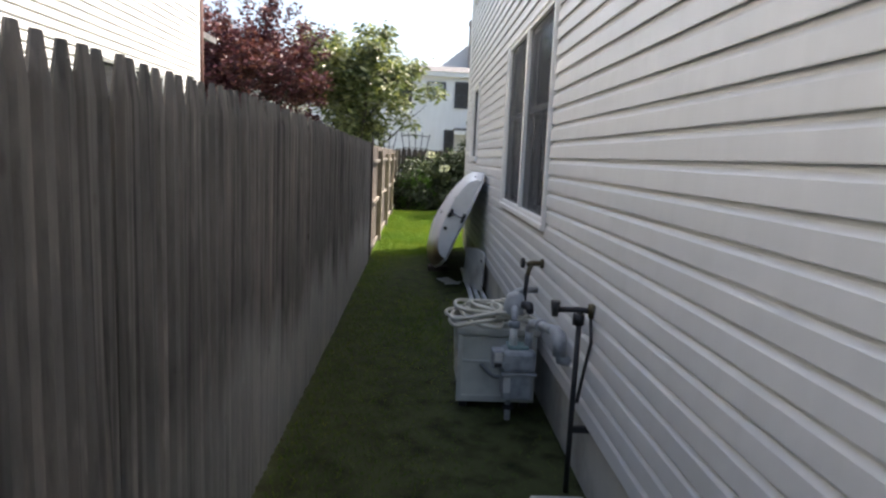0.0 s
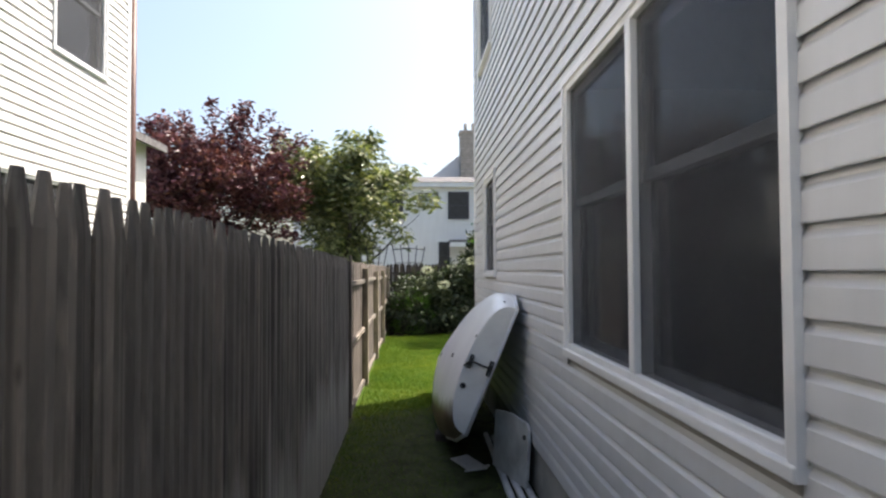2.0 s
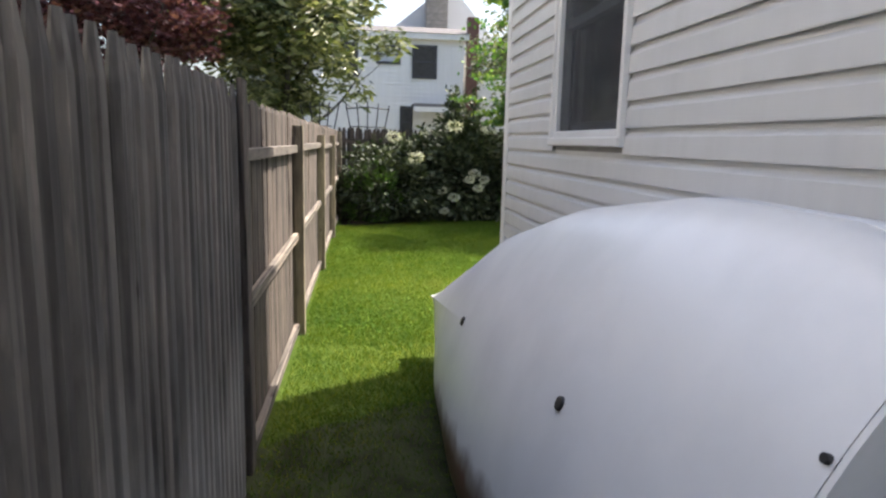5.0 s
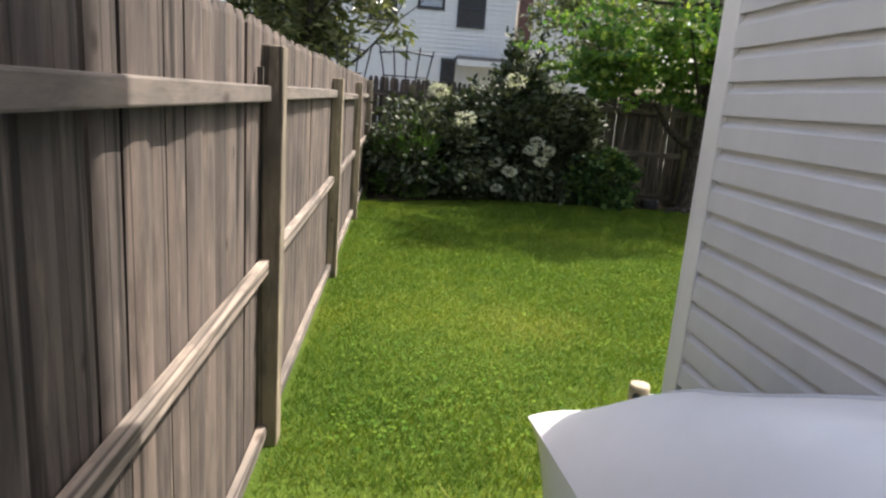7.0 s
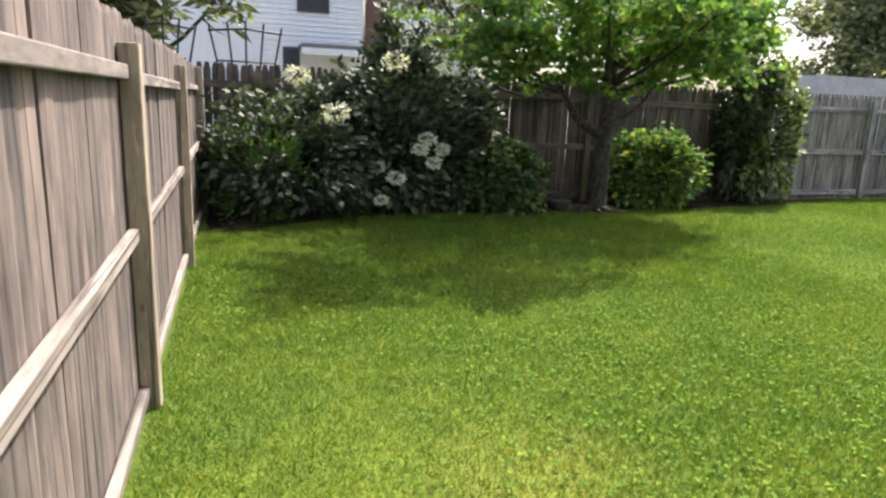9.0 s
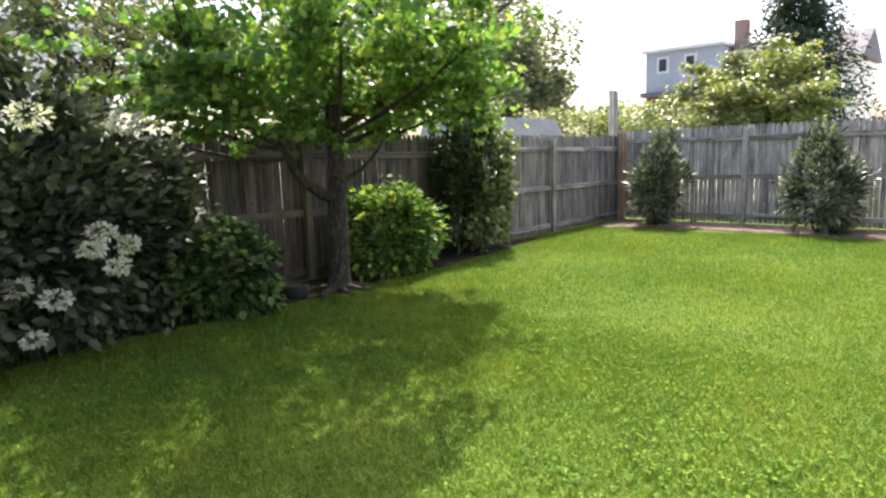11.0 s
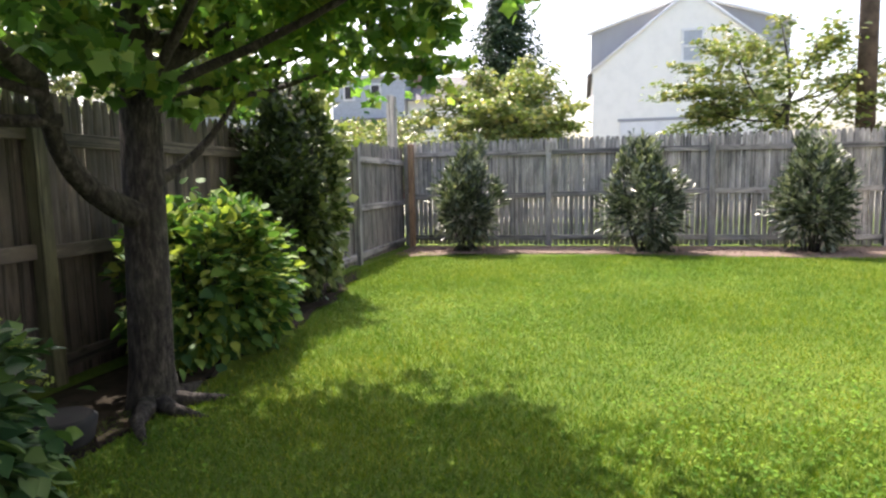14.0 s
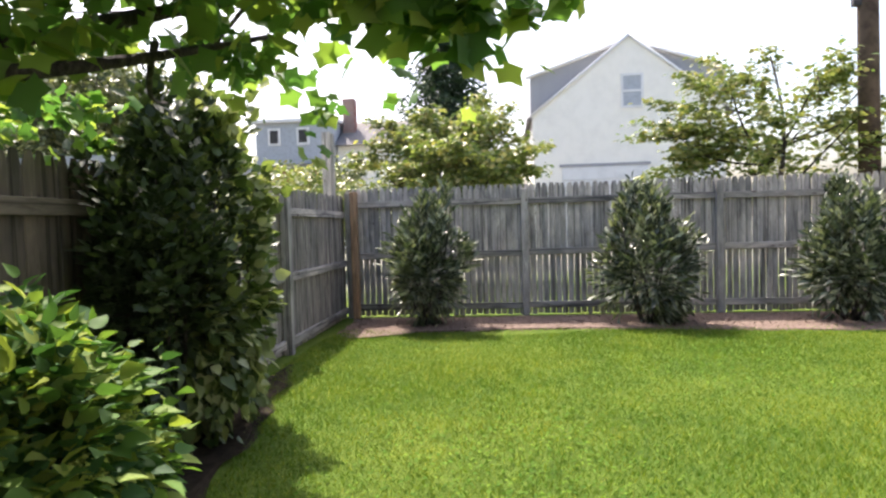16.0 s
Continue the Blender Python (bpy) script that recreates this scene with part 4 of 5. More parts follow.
tree("broadleaf_tree", "tall dark green tree in the distance beyond the fence", (29.2, 35.1, 0), (29.2, 35.1, 3.0), 0.25, (29.2, 35.1, 5.5), (4.7, 4.7, 4.6), 20000, 0.3, OVAL, MAGNOLIA, 18, 8, 12, 0.25)
tree("hedge_row", "green hedge row growing beyond the fence corner", (19.0, 24.0, 0), (19.0, 24.0, 0.6), 0.08, (19.0, 24.0, 1.8), (1.6, 3.6, 1.25), 9000, 0.13, OVAL, DOGWOOD, 19, 8, 12, 0.25)
tree("hedge_row", "rounded green hedge beside the far houses", (21.0, 22.4, 0), (21.0, 22.4, 0.6), 0.08, (21.0, 22.4, 1.8), (1.4, 1.9, 1.5), 7000, 0.13, OVAL, MAGNOLIA, 20, 8, 12, 0.25)


def conifer(base, h, r, seed):
    rng = np.random.default_rng(seed)
    t = thing("conifer_tree", "dark narrow conifer behind the small trees", "tree", pose(*base))
    part("trunk", tube(bmesh.new(), [(0, 0, 0), (0, 0, h * 0.5), (0, 0, h)], [0.14, 0.09, 0.01], 8), BARK, t)
    n = 22000
    z = h * (0.12 + 0.88 * rng.uniform(0, 1, n) ** 1.2)
    a = rng.uniform(0, 2 * np.pi, n)
    rr = r * (1 - z / h) ** 0.62 * (0.8 + 0.3 * np.sin(a * 5 + z * 6)) * rng.uniform(0.35, 1, n)
    pos = np.stack([rr * np.cos(a), rr * np.sin(a), z], 1)
    part("crown", leaf_mesh("crown", rng, pos, 0.2, NARROW, CONIFER, 0.5, 0.2), CONIFER, t)


conifer((24.0, 19.3, 0), 7.6, 3.0, 5)


def bush(name, label, base, radii, n, size, template, mat, seed, blooms=0, bloom_mat=None, bloom_r=0.05, stems=9, zc=None, droop=0.35, flat=0.55, inner=0.6, bloom_low=0.35, petal=0.03, boxy=0.0, profile=None, dome=0.55, petals=46, bloom_out=(0.95, 1.08)):
    rng = np.random.default_rng(seed)
    t = thing(name, label, "shrub", pose(*base))
    zc = radii[2] * 0.9 if zc is None else zc
    for i in range(stems):
        bm = bmesh.new()
        a = 2 * math.pi * i / stems + rng.uniform(-0.3, 0.3)
        limb(bm, rng, (math.cos(a) * 0.06, math.sin(a) * 0.06, -0.02), (math.cos(a) * radii[0] * 0.6, math.sin(a) * radii[1] * 0.6, zc + radii[2] * rng.uniform(-0.2, 0.6)), 0.014, 0.005, 0.0, 5)
        part("stem", bm, BARK, t)
    pos = shell_points(rng, n, (0, 0, zc), radii, inner, 0.04, boxy)
    if profile:
        w = np.interp(pos[:, 2] / (zc + radii[2]), (0, 0.2, 0.45, 0.8, 1.0), profile)
        pos[:, :2] *= w[:, None]
    out = pos - np.array((0, 0, zc * 0.6))
    out /= np.linalg.norm(out, axis=1, keepdims=True) + 1e-6
    part("foliage", leaf_mesh("foliage", rng, pos, size, template, mat, droop, flat, out), mat, t)
    for i in range(blooms):
        d = rng.normal(0, 1, 3)
        d[2] = abs(d[2]) * 0.9 + bloom_low - 0.35
        d /= np.linalg.norm(d)
        c = d * np.array(radii) * rng.uniform(*bloom_out) + np.array((0, 0, zc))
        k = petals
        e = rng.normal(0, 1, (k, 3))
        e /= np.linalg.norm(e, axis=1, keepdims=True)
        q = e * np.array((1, 1, dome)) * bloom_r * rng.uniform(0.7, 1.25)
        part("bloom", leaf_mesh("bloom", rng, q, petal, OVAL, bloom_mat, 0.0, 0.5, e), bloom_mat, t, m=pose(*c))["kind"] = "stuff"
    return t


bush("hedge_shrub", "dense dark green viburnum with white flower heads before the fence", (0.3, 19.0, 0), (1.0, 0.8, 0.72), 7500, 0.1, OVAL, DARKLEAF, 21, 0)
bush("hedge_shrub", "tall dark rhododendron with white flower heads before the fence", (1.5, 19.15, 0), (1.05, 0.6, 1.0), 9000, 0.11, OVAL, DARKLEAF, 22, 0)
bush("hedge_shrub", "tall loose shoots of rhododendron rising above the fence", (1.66, 19.3, 0), (0.46, 0.34, 1.22), 3600, 0.12, OVAL, DARKLEAF, 29, 0, zc=1.2, inner=0.3)
bush("hedge_shrub", "dark rhododendron thick with leaves against the fence", (2.35, 19.25, 0), (0.62, 0.5, 0.85), 5000, 0.1, OVAL, DARKLEAF, 23, 0)
hedge = bpy.data.objects["hedge_shrub.001"]
rng = np.random.default_rng(77)
for x, y, z, r in ((0.31, 18.08, 1.54, 0.13), (0.69, 18.1, 1.19, 0.15), (1.8, 18.55, 0.92, 0.1), (1.21, 18.5, 0.6, 0.085), (1.43, 18.5, 0.48, 0.095), (1.25, 18.45, 0.24, 0.07), (1.4, 18.55, 1.75, 0.15), (2.07, 18.6, 1.74, 0.16), (1.87, 18.5, 0.65, 0.09), (1.7, 18.5, 0.8, 0.08), (1.98, 18.55, 0.8, 0.085)):
    e = rng.normal(0, 1, (150, 3))
    e /= np.linalg.norm(e, axis=1, keepdims=True)
    q = e * np.array((1, 0.6, 0.6)) * r * rng.uniform(0.5, 1.05, (150, 1)) + np.array((x - 1.5, y - 19.15, z))
    part("flower_head", leaf_mesh("flower_head", rng, q, 0.042, OVAL, WHITEBLOOM, 0.1, 0.4, e), WHITEBLOOM, hedge, "white lacy flower head")["kind"] = "stuff"
bush("light_shrub", "light green feathery shrub in front of the hedge", (0.0, 18.6, 0), (0.45, 0.32, 0.6), 1900, 0.09, NARROW, LIGHTSHRUB, 24, droop=-0.3, flat=0.2)
bush("hydrangea_bush", "green hydrangea under the maple, leaf colours darkened for its shade", (2.87, 18.97, 0), (0.58, 0.48, 0.44), 5600, 0.075, HEART, DARKHYDRANGEA, 25, 30, LIMEBLOOM, 0.024, petal=0.012, dome=0.45, petals=70, flat=0.7, droop=0.45, bloom_out=(1.0, 1.08))
bush("hydrangea_bush", "bright hydrangea with lime-yellow flower heads in the sun", (5.3, 19.17, 0), (0.66, 0.42, 0.54), 7800, 0.076, HEART, HYDRANGEA, 26, 46, LIMEBLOOM, 0.03, bloom_low=0.55, petal=0.012, dome=0.4, petals=110, boxy=0.25, flat=0.66, droop=0.42, bloom_out=(0.92, 1.0))
bush("climbing_vine", "dark climbing vine heaped over the fence", (7.02, 19.45, 0), (0.42, 0.32, 0.98), 6500, 0.08, OVAL, IVY, 27, 0, zc=1.06, boxy=0.8, inner=0.3)
# Brighter leaf layer that gives the dark vine its sunlit side.
bush("variegated_vine", "pale-edged leaves, brightened in colour for the vine's sunny side", (7.36, 19.36, 0), (0.44, 0.34, 1.02), 3600, 0.085, HEART, VARIEGATED, 28, 0, zc=1.08, inner=0.6, boxy=0.5)
for i, (y, r, h) in enumerate(((18.5, 0.56, 0.9), (15.85, 0.64, 0.84), (13.55, 0.56, 0.86))):
    bush("laurel_bush", ("narrow glossy dark laurel bush", "rounded glossy dark laurel bush", "glossy dark laurel bush with painted pale glints")[i] + " by the fence", (11.45, y, 0), (0.52, r, h), 3900, 0.12, NARROWLEAF, LAUREL, 31 + i, 0, inner=0.2, droop=0.1, flat=0.4, zc=h * 0.98, profile=(0.8, 0.95, 0.95, 0.75, 0.5))


# ---- dinghy ----
def smooth_at(t, table):
    for (a, va), (b, vb) in zip(table, table[1:]):
        if t <= b:
            k = (t - a) / (b - a)
            return va + (vb - va) * (k * k * (3 - 2 * k) * 0.4 + k * 0.6)
    return table[-1][1]


U, N = Vector((0.389, 0, 0.921)), Vector((-0.921, 0, 0.389))
BEAM = ((0, 0.478), (0.1, 0.592), (0.25, 0.65), (0.45, 0.64), (0.7, 0.544), (0.88, 0.343), (1, 0.1))
DRAFT = ((0, 0.204), (0.1, 0.221), (0.25, 0.238), (0.45, 0.246), (0.7, 0.24), (0.88, 0.215), (1, 0.2))


def keel_line(s):
    return Vector((-0.064 * s ** 1.08, 3.634 * s, -0.475 * s ** 1.21))


def hull_point(s, a):
    """Round-bilged sections aft that sharpen to a vee at the bow; a runs from one gunwale to the other."""
    vee = max(0.0, (s - 0.45) / 0.55) ** 1.5 * 0.5
    q = (1 - vee) * math.sin(a) ** (0.704 + 0.3 * s) + vee * (1 - abs(math.cos(a)))
    return keel_line(s) + U * (smooth_at(s, BEAM) * math.cos(a)) + N * (smooth_at(s, DRAFT) * q)


def dinghy():
    d = thing("dinghy", "white fibreglass sailing dinghy leaning on its side against the house", "boat", pose(0.514, 7.55, 0.813))
    hull = bmesh.new()
    rows, lip = [], []
    for i in range(33):
        s = i / 32
        rows.append([hull.verts.new(hull_point(s, math.pi * k / 20)) for k in range(21)])
        half = smooth_at(s, BEAM)
        lip.append((keel_line(s) + U * half, keel_line(s) - U * half))
    for a, b in zip(rows, rows[1:]):
        for k in range(20):
            hull.faces.new((a[k], a[k + 1], b[k + 1], b[k])).smooth = True
    bow = hull.faces.new(rows[-1])
    for e in bow.edges:
        e.smooth = False
    for a, b in zip(rows[18:], rows[19:]):
        hull.edges.get((a[10], b[10])).smooth = False
    part("hull", hull, HULL_BANDED, d)
    tr = bmesh.new()
    tr.faces.new([tr.verts.new(hull_point(0, math.pi * k / 20) + Vector((0, -0.002, 0))) for k in range(21)])
    solid = bmesh.ops.extrude_face_region(tr, geom=list(tr.faces))
    bmesh.ops.translate(tr, verts=[v for v in solid["geom"] if isinstance(v, bmesh.types.BMVert)], vec=(0, -0.012, 0))
    part("transom", tr, TRANSOM, d, "grey-white transom panel")
    for k in (0, 1):
        part("gunwale", tube(bmesh.new(), [p[k] for p in lip], 0.015, 8), HULL, d)
    part("gunwale", tube(bmesh.new(), [U * -0.485 + Vector((0, -0.006, 0)), U * 0.485 + Vector((0, -0.006, 0))], 0.015, 8), HULL, d)
    deck = bmesh.new()
    a = [deck.verts.new(p[0] + N * 0.02) for p in lip]
    b = [deck.verts.new(p[1] + N * 0.02) for p in lip]
    for i in range(32):
        deck.faces.new((a[i], b[i], b[i + 1], a[i + 1]))
    part("deck", deck, TRANSOM, d)
    for (x, z, l) in ((0.363, 0.89, 0.1), (0.5, 0.835, 0.11)):
        p = Vector((x - 0.514, -0.022, z - 0.813))
        bm = boxes((-0.016, 0.016, -0.012, 0.012, -l / 2, l / 2), bevel=0.005)
        part("gudgeon", bm, BLACK, d, "black rudder fitting", m=Matrix.Translation(p) @ pose(0, 0, 0, 0, 21, 0))
        for dz in (-0.035, 0.035):
            part("screw", tube(bmesh.new(), [p + U * dz + Vector((0, -0.01, 0)), p + U * dz + Vector((0, -0.016, 0))], 0.006, 8), GREYMETAL, d)
    part("tiller_rod", tube(bmesh.new(), [Vector(v) - Vector((0.514, 0, 0.813)) for v in ((0.315, -0.035, 0.862), (0.345, -0.045, 0.89), (0.385, -0.042, 0.888), (0.44, -0.038, 0.86), (0.51, -0.036, 0.835))], 0.007, 8), IRON, d)
    p = Vector((0.307 - 0.514, 0, 0.72 - 0.813))
    part("drain_plug", tube(bmesh.new(), [p + Vector((0, -0.005, 0)), p + Vector((0, -0.026, 0))], [0.024, 0.018], 12), BLACK, d, "black drain plug")
    for s, k, r in ((0.208, 0.5, 0.024), (0.583, 0.5, 0.026), (0.04, 0.09, 0.008), (0.004, 0.37, 0.01)):
        p = hull_point(s, math.pi * k)
        part("hull_fitting", tube(bmesh.new(), [p - N * 0.02, p + N * 0.008], [r, r * 0.75], 10), BLACK, d, "small black hull fitting")

dinghy()
tagged(part("timber_block", boxes((0.16, 0.42, 8.75, 8.95, 0, 0.075), bevel=0.01), FENCE_DARK), "dark timber block under the dinghy", "block")

# ---- things on the ground by the wall ----
board = thing("panel", "dirty white panel with a bolt hole leaning on the foundation", "panel", pose(0.715, 7.34, 0.05, 0, 3, 15))
bm = bmesh.new()
out = [(0.02, 0.0), (0.0, 0.1), (0.0, 0.39), (0.03, 0.43), (0.3, 0.45), (0.58, 0.42), (0.6, 0.0)]
a = [bm.verts.new((0, y, z)) for y, z in out]
b = [bm.verts.new((0.02, y, z)) for y, z in out]
bm.faces.new(a)
bm.faces.new(b[::-1])
for i in range(len(out)):
    j = (i + 1) % len(out)
    bm.faces.new((a[i], b[i], b[j], a[j]))
part("sheet", bm, BOARD, board)
part("bolt", tube(bmesh.new(), [(-0.008, 0.05, 0.335), (0.004, 0.05, 0.335)], 0.018, 12), BLACK, board, "black bolt hole")
for i, (x0, y0, x1, y1) in enumerate(((0.6, 6.78, 0.62, 8.9), (0.67, 6.85, 0.68, 8.8), (0.745, 6.4, 0.74, 8.9))):
    bm = tube(bmesh.new(), [(0, 0, 0.026), (x1 - x0, y1 - y0, 0.03)], 0.024, 12)
    p = thing("pipe", "long white plastic pipe lying along the foundation", "pipe", pose(x0, y0, 0), "pipes by the wall")
    part("tube", bm, PVC, p)
    part("end_cap", tube(bmesh.new(), [(0, -0.012, 0.026), (0, 0.03, 0.026)], 0.0265, 12), BLACK if i == 1 else PVC, p)
pl = thing("plate", "small white plastic plate lying on the grass", "plate", pose(0.42, 8.0, 0.0, 0, -6, 20))
part("sheet", boxes((-0.1, 0.08, -0.1, 0.28, 0.0, 0.02), bevel=0.006), PVC, pl)
part("rim", boxes((-0.11, 0.1, -0.1, -0.08, 0.02, 0.034), bevel=0.004), PVC, pl)

hosebox = thing("storage_box", "faded grey plastic storage box on the grass by the wall", "storage box", pose(0.255, 4.07, 0.0))
bm = bmesh.new()
prism(bm, [(0.02, 0.07), (0.47, 0.07), (0.46, 0.47), (0.0, 0.47)], 0.0, 0.5)
bmesh.ops.bevel(bm, geom=list(bm.edges), offset=0.015, segments=2, affect="EDGES")
part("body", bm, BOXPLASTIC, hosebox)
part("lid", boxes((-0.02, 0.49, -0.02, 0.52, 0.47, 0.52), bevel=0.014), BOXPLASTIC, hosebox)
part("seam", boxes((-0.004, 0.475, -0.008, 0.0, 0.3, 0.318), bevel=0.003), BOXPLASTIC, hosebox)
part("corner_rib", boxes((0.0, 0.03, -0.014, 0.0, 0.06, 0.47), bevel=0.004), BOXPLASTIC, hosebox)
part("corner_rib", boxes((0.44, 0.47, -0.014, 0.0, 0.06, 0.47), bevel=0.004), BOXPLASTIC, hosebox)
part("bottom_rail", boxes((0.0, 0.47, -0.012, 0.0, 0.06, 0.1), bevel=0.004), BOXPLASTIC, hosebox)
part("handle", tube(bmesh.new(), [(0.14 + 0.2 * k / 8, -0.016 - 0.03 * math.sin(math.pi * k / 8), 0.3 - 0.07 * math.sin(math.pi * k / 8)) for k in range(9)], 0.012, 8), GREYMETAL, hosebox, "drooping grey handle")
for x in (0.05, 0.42):
    for y in (0.06, 0.44):
        part("foot", boxes((x - 0.025, x + 0.025, y - 0.025, y + 0.025, 0.0, 0.075), bevel=0.006), BLACK, hosebox)

hose = thing("garden_hose", "cream garden hose loosely coiled on the storage box lid", "hose", pose(0.45, 4.24, 0.52))
rng = np.random.default_rng(8)
for loop in range(11):
    bm = bmesh.new()
    cx, cy = rng.normal(0, 0.06, 2)
    rx, ry, tilt, ph = 0.1 + rng.uniform(0, 0.13), 0.13 + rng.uniform(0, 0.12), rng.uniform(-0.45, 0.6), rng.uniform(0, 6.3)
    z0 = 0.014 + 0.0075 * loop
    pts = []
    for k in range(27):
        a = 2 * math.pi * k / 24 + ph
        pts.append((cx + rx * math.cos(a), cy + ry * math.sin(a), max(0.012, z0 + tilt * 0.1 * math.sin(a + ph) + 0.006 * math.sin(3 * a) + 0.0006 * k)))
    tube(bm, pts, 0.0105, 8)
    part("coil", bm, HOSE, hose)

meter = thing("gas_meter", "grey gas meter with regulator and pipes beside the wall", "gas meter", pose(0.595, 3.92, 0.0))
part("body", boxes((-0.092, 0.082, -0.075, 0.075, 0.15, 0.31), bevel=0.018), METERGREY, meter)
part("flange", boxes((-0.106, 0.096, -0.09, 0.09, 0.302, 0.318), bevel=0.005), METERGREY, meter)
part("top_case", boxes((-0.1, 0.09, -0.085, 0.085, 0.318, 0.445), bevel=0.024), METERGREY, meter)
part("cap_plate", boxes((-0.07, 0.05, -0.06, 0.06, 0.445, 0.465), bevel=0.008), plain("teal_grey_paint", (0.2, 0.29, 0.28), 0.5, 0.1), meter, "teal-grey cap plate")
index = part("index_cover", boxes((-0.165, -0.095, -0.1, -0.02, 0.345, 0.455), bevel=0.012), METERGREY, meter, "pale dial cover on the meter's side")
part("dial_glass", boxes((-0.15, -0.108, -0.104, -0.1, 0.39, 0.44), bevel=0.002), PVC, index)
part("dial_slot", boxes((-0.15, -0.108, -0.104, -0.1, 0.355, 0.38), bevel=0.002), BLACK, index)
part("label", boxes((-0.09, -0.05, -0.078, -0.074, 0.2, 0.29)), PVC, meter, "small white paper label")
part("inlet_pipe", tube(bmesh.new(), [(-0.035, -0.01, 0.45), (-0.035, 0.0, 0.58)], 0.024, 12), PVC, meter, "pale short riser")
part("union_nut", tube(bmesh.new(), [(-0.035, 0.0, 0.56), (-0.035, 0.005, 0.6)], 0.034, 6), GREYMETAL, meter)
part("supply_pipe", tube(bmesh.new(), [(-0.035, 0.005, 0.6), (-0.03, 0.06, 0.65), (0.0, 0.24, 0.67), (0.03, 0.38, 0.69), (0.08, 0.42, 0.7), (0.17, 0.42, 0.7)], 0.021, 10), METERGREY, meter)
part("regulator", tube(bmesh.new(), [(-0.02, 0.15, 0.6), (-0.02, 0.15, 0.615), (-0.015, 0.15, 0.665), (-0.015, 0.15, 0.72), (-0.015, 0.15, 0.74)], [0.03, 0.06, 0.064, 0.05, 0.02], 16), METERGREY, meter)
part("regulator_vent", tube(bmesh.new(), [(0.03, 0.12, 0.67), (0.05, 0.04, 0.68), (0.05, -0.01, 0.66)], [0.024, 0.028, 0.02], 10), IRON, meter, "dark vent bonnet")
part("outlet_riser", tube(bmesh.new(), [(0.05, -0.02, 0.45), (0.05, -0.02, 0.56)], 0.024, 12), METERGREY, meter)
part("outlet_pipe", tube(bmesh.new(), [(0.05, -0.02, 0.56), (0.06, -0.05, 0.6), (0.075, -0.14, 0.62), (0.1, -0.34, 0.65), (0.115, -0.43, 0.655)], 0.027, 12), METERGREY, meter)
part("coupling", tube(bmesh.new(), [(0.078, -0.16, 0.622), (0.083, -0.2, 0.628)], 0.037, 8), METERGREY, meter)
part("elbow", tube(bmesh.new(), [(0.112, -0.4, 0.655), (0.118, -0.455, 0.648), (0.122, -0.47, 0.61), (0.124, -0.47, 0.55)], [0.034, 0.037, 0.036, 0.034], 12), METERGREY, meter)
part("wall_pipe", tube(bmesh.new(), [(0.124, -0.47, 0.57), (0.13, -0.47, 0.53), (0.19, -0.47, 0.515)], 0.027, 10), METERGREY, meter)
part("riser", tube(bmesh.new(), [(-0.045, 0.0, -0.03), (-0.045, 0.0, 0.155)], 0.018, 10), METERGREY, meter)
part("shutoff_cock", tube(bmesh.new(), [(-0.075, -0.01, 0.09), (-0.015, -0.01, 0.09)], [0.014, 0.02], 8), IRON, meter, "dark shut-off cock")

tap = thing("hose_tap", "brass hose tap with black handle on the siding", "tap", pose(0.752, 4.22, 0.89))
part("flange", tube(bmesh.new(), [(0.012, 0, 0), (-0.004, 0, 0)], 0.03, 14), BRASS, tap)
part("body", tube(bmesh.new(), [(0, 0, 0), (-0.06, 0, 0), (-0.09, 0, -0.01)], [0.016, 0.018, 0.014], 10), BRASS, tap)
part("spout", tube(bmesh.new(), [(-0.055, 0, 0), (-0.075, -0.005, -0.04), (-0.085, -0.01, -0.075)], [0.015, 0.015, 0.013], 10), BRASS, tap)
part("handle", tube(bmesh.new(), [(-0.1, 0, 0.0), (-0.108, 0, 0.0), (-0.125, 0, 0.0)], [0.018, 0.034, 0.03], 12), BLACK, tap, "round black handle")
part("hose_end", tube(bmesh.new(), [(-0.085, -0.01, -0.07), (-0.09, -0.02, -0.14), (-0.1, -0.04, -0.24)], [0.016, 0.013, 0.013], 8), IRON, tap)

stand = thing("standpipe", "black standpipe with a double tap by the foundation", "standpipe", pose(0.71, 3.1, 0.0))
part("pipe", tube(bmesh.new(), [(0, 0, -0.05), (0, 0, 0.4), (0.004, 0, 0.87)], 0.0125, 10), IRON, stand)
part("tee", tube(bmesh.new(), [(-0.1, 0.03, 0.86), (0, 0, 0.87), (0.06, -0.03, 0.87)], 0.013, 10), IRON, stand)
part("valve", tube(bmesh.new(), [(-0.1, 0.03, 0.83), (-0.1, 0.03, 0.9)], [0.014, 0.024], 10), BLACK, stand)
part("valve", tube(bmesh.new(), [(0.05, -0.03, 0.84), (0.05, -0.03, 0.9)], [0.016, 0.022], 10), BRASS, stand)
part("collar", tube(bmesh.new(), [(0, 0, 0.8), (0, 0, 0.85)], 0.026, 12), BLACK, stand)
part("loose_hose", tube(bmesh.new(), [(0.045, -0.03, 0.84), (0.05, -0.05, 0.74), (0.03, -0.04, 0.6), (0.015, -0.02, 0.45)], 0.008, 8), BLACK, stand)
part("bracket", boxes((0.0, 0.1, -0.012, 0.012, 0.3, 0.33), bevel=0.003), IRON, stand)

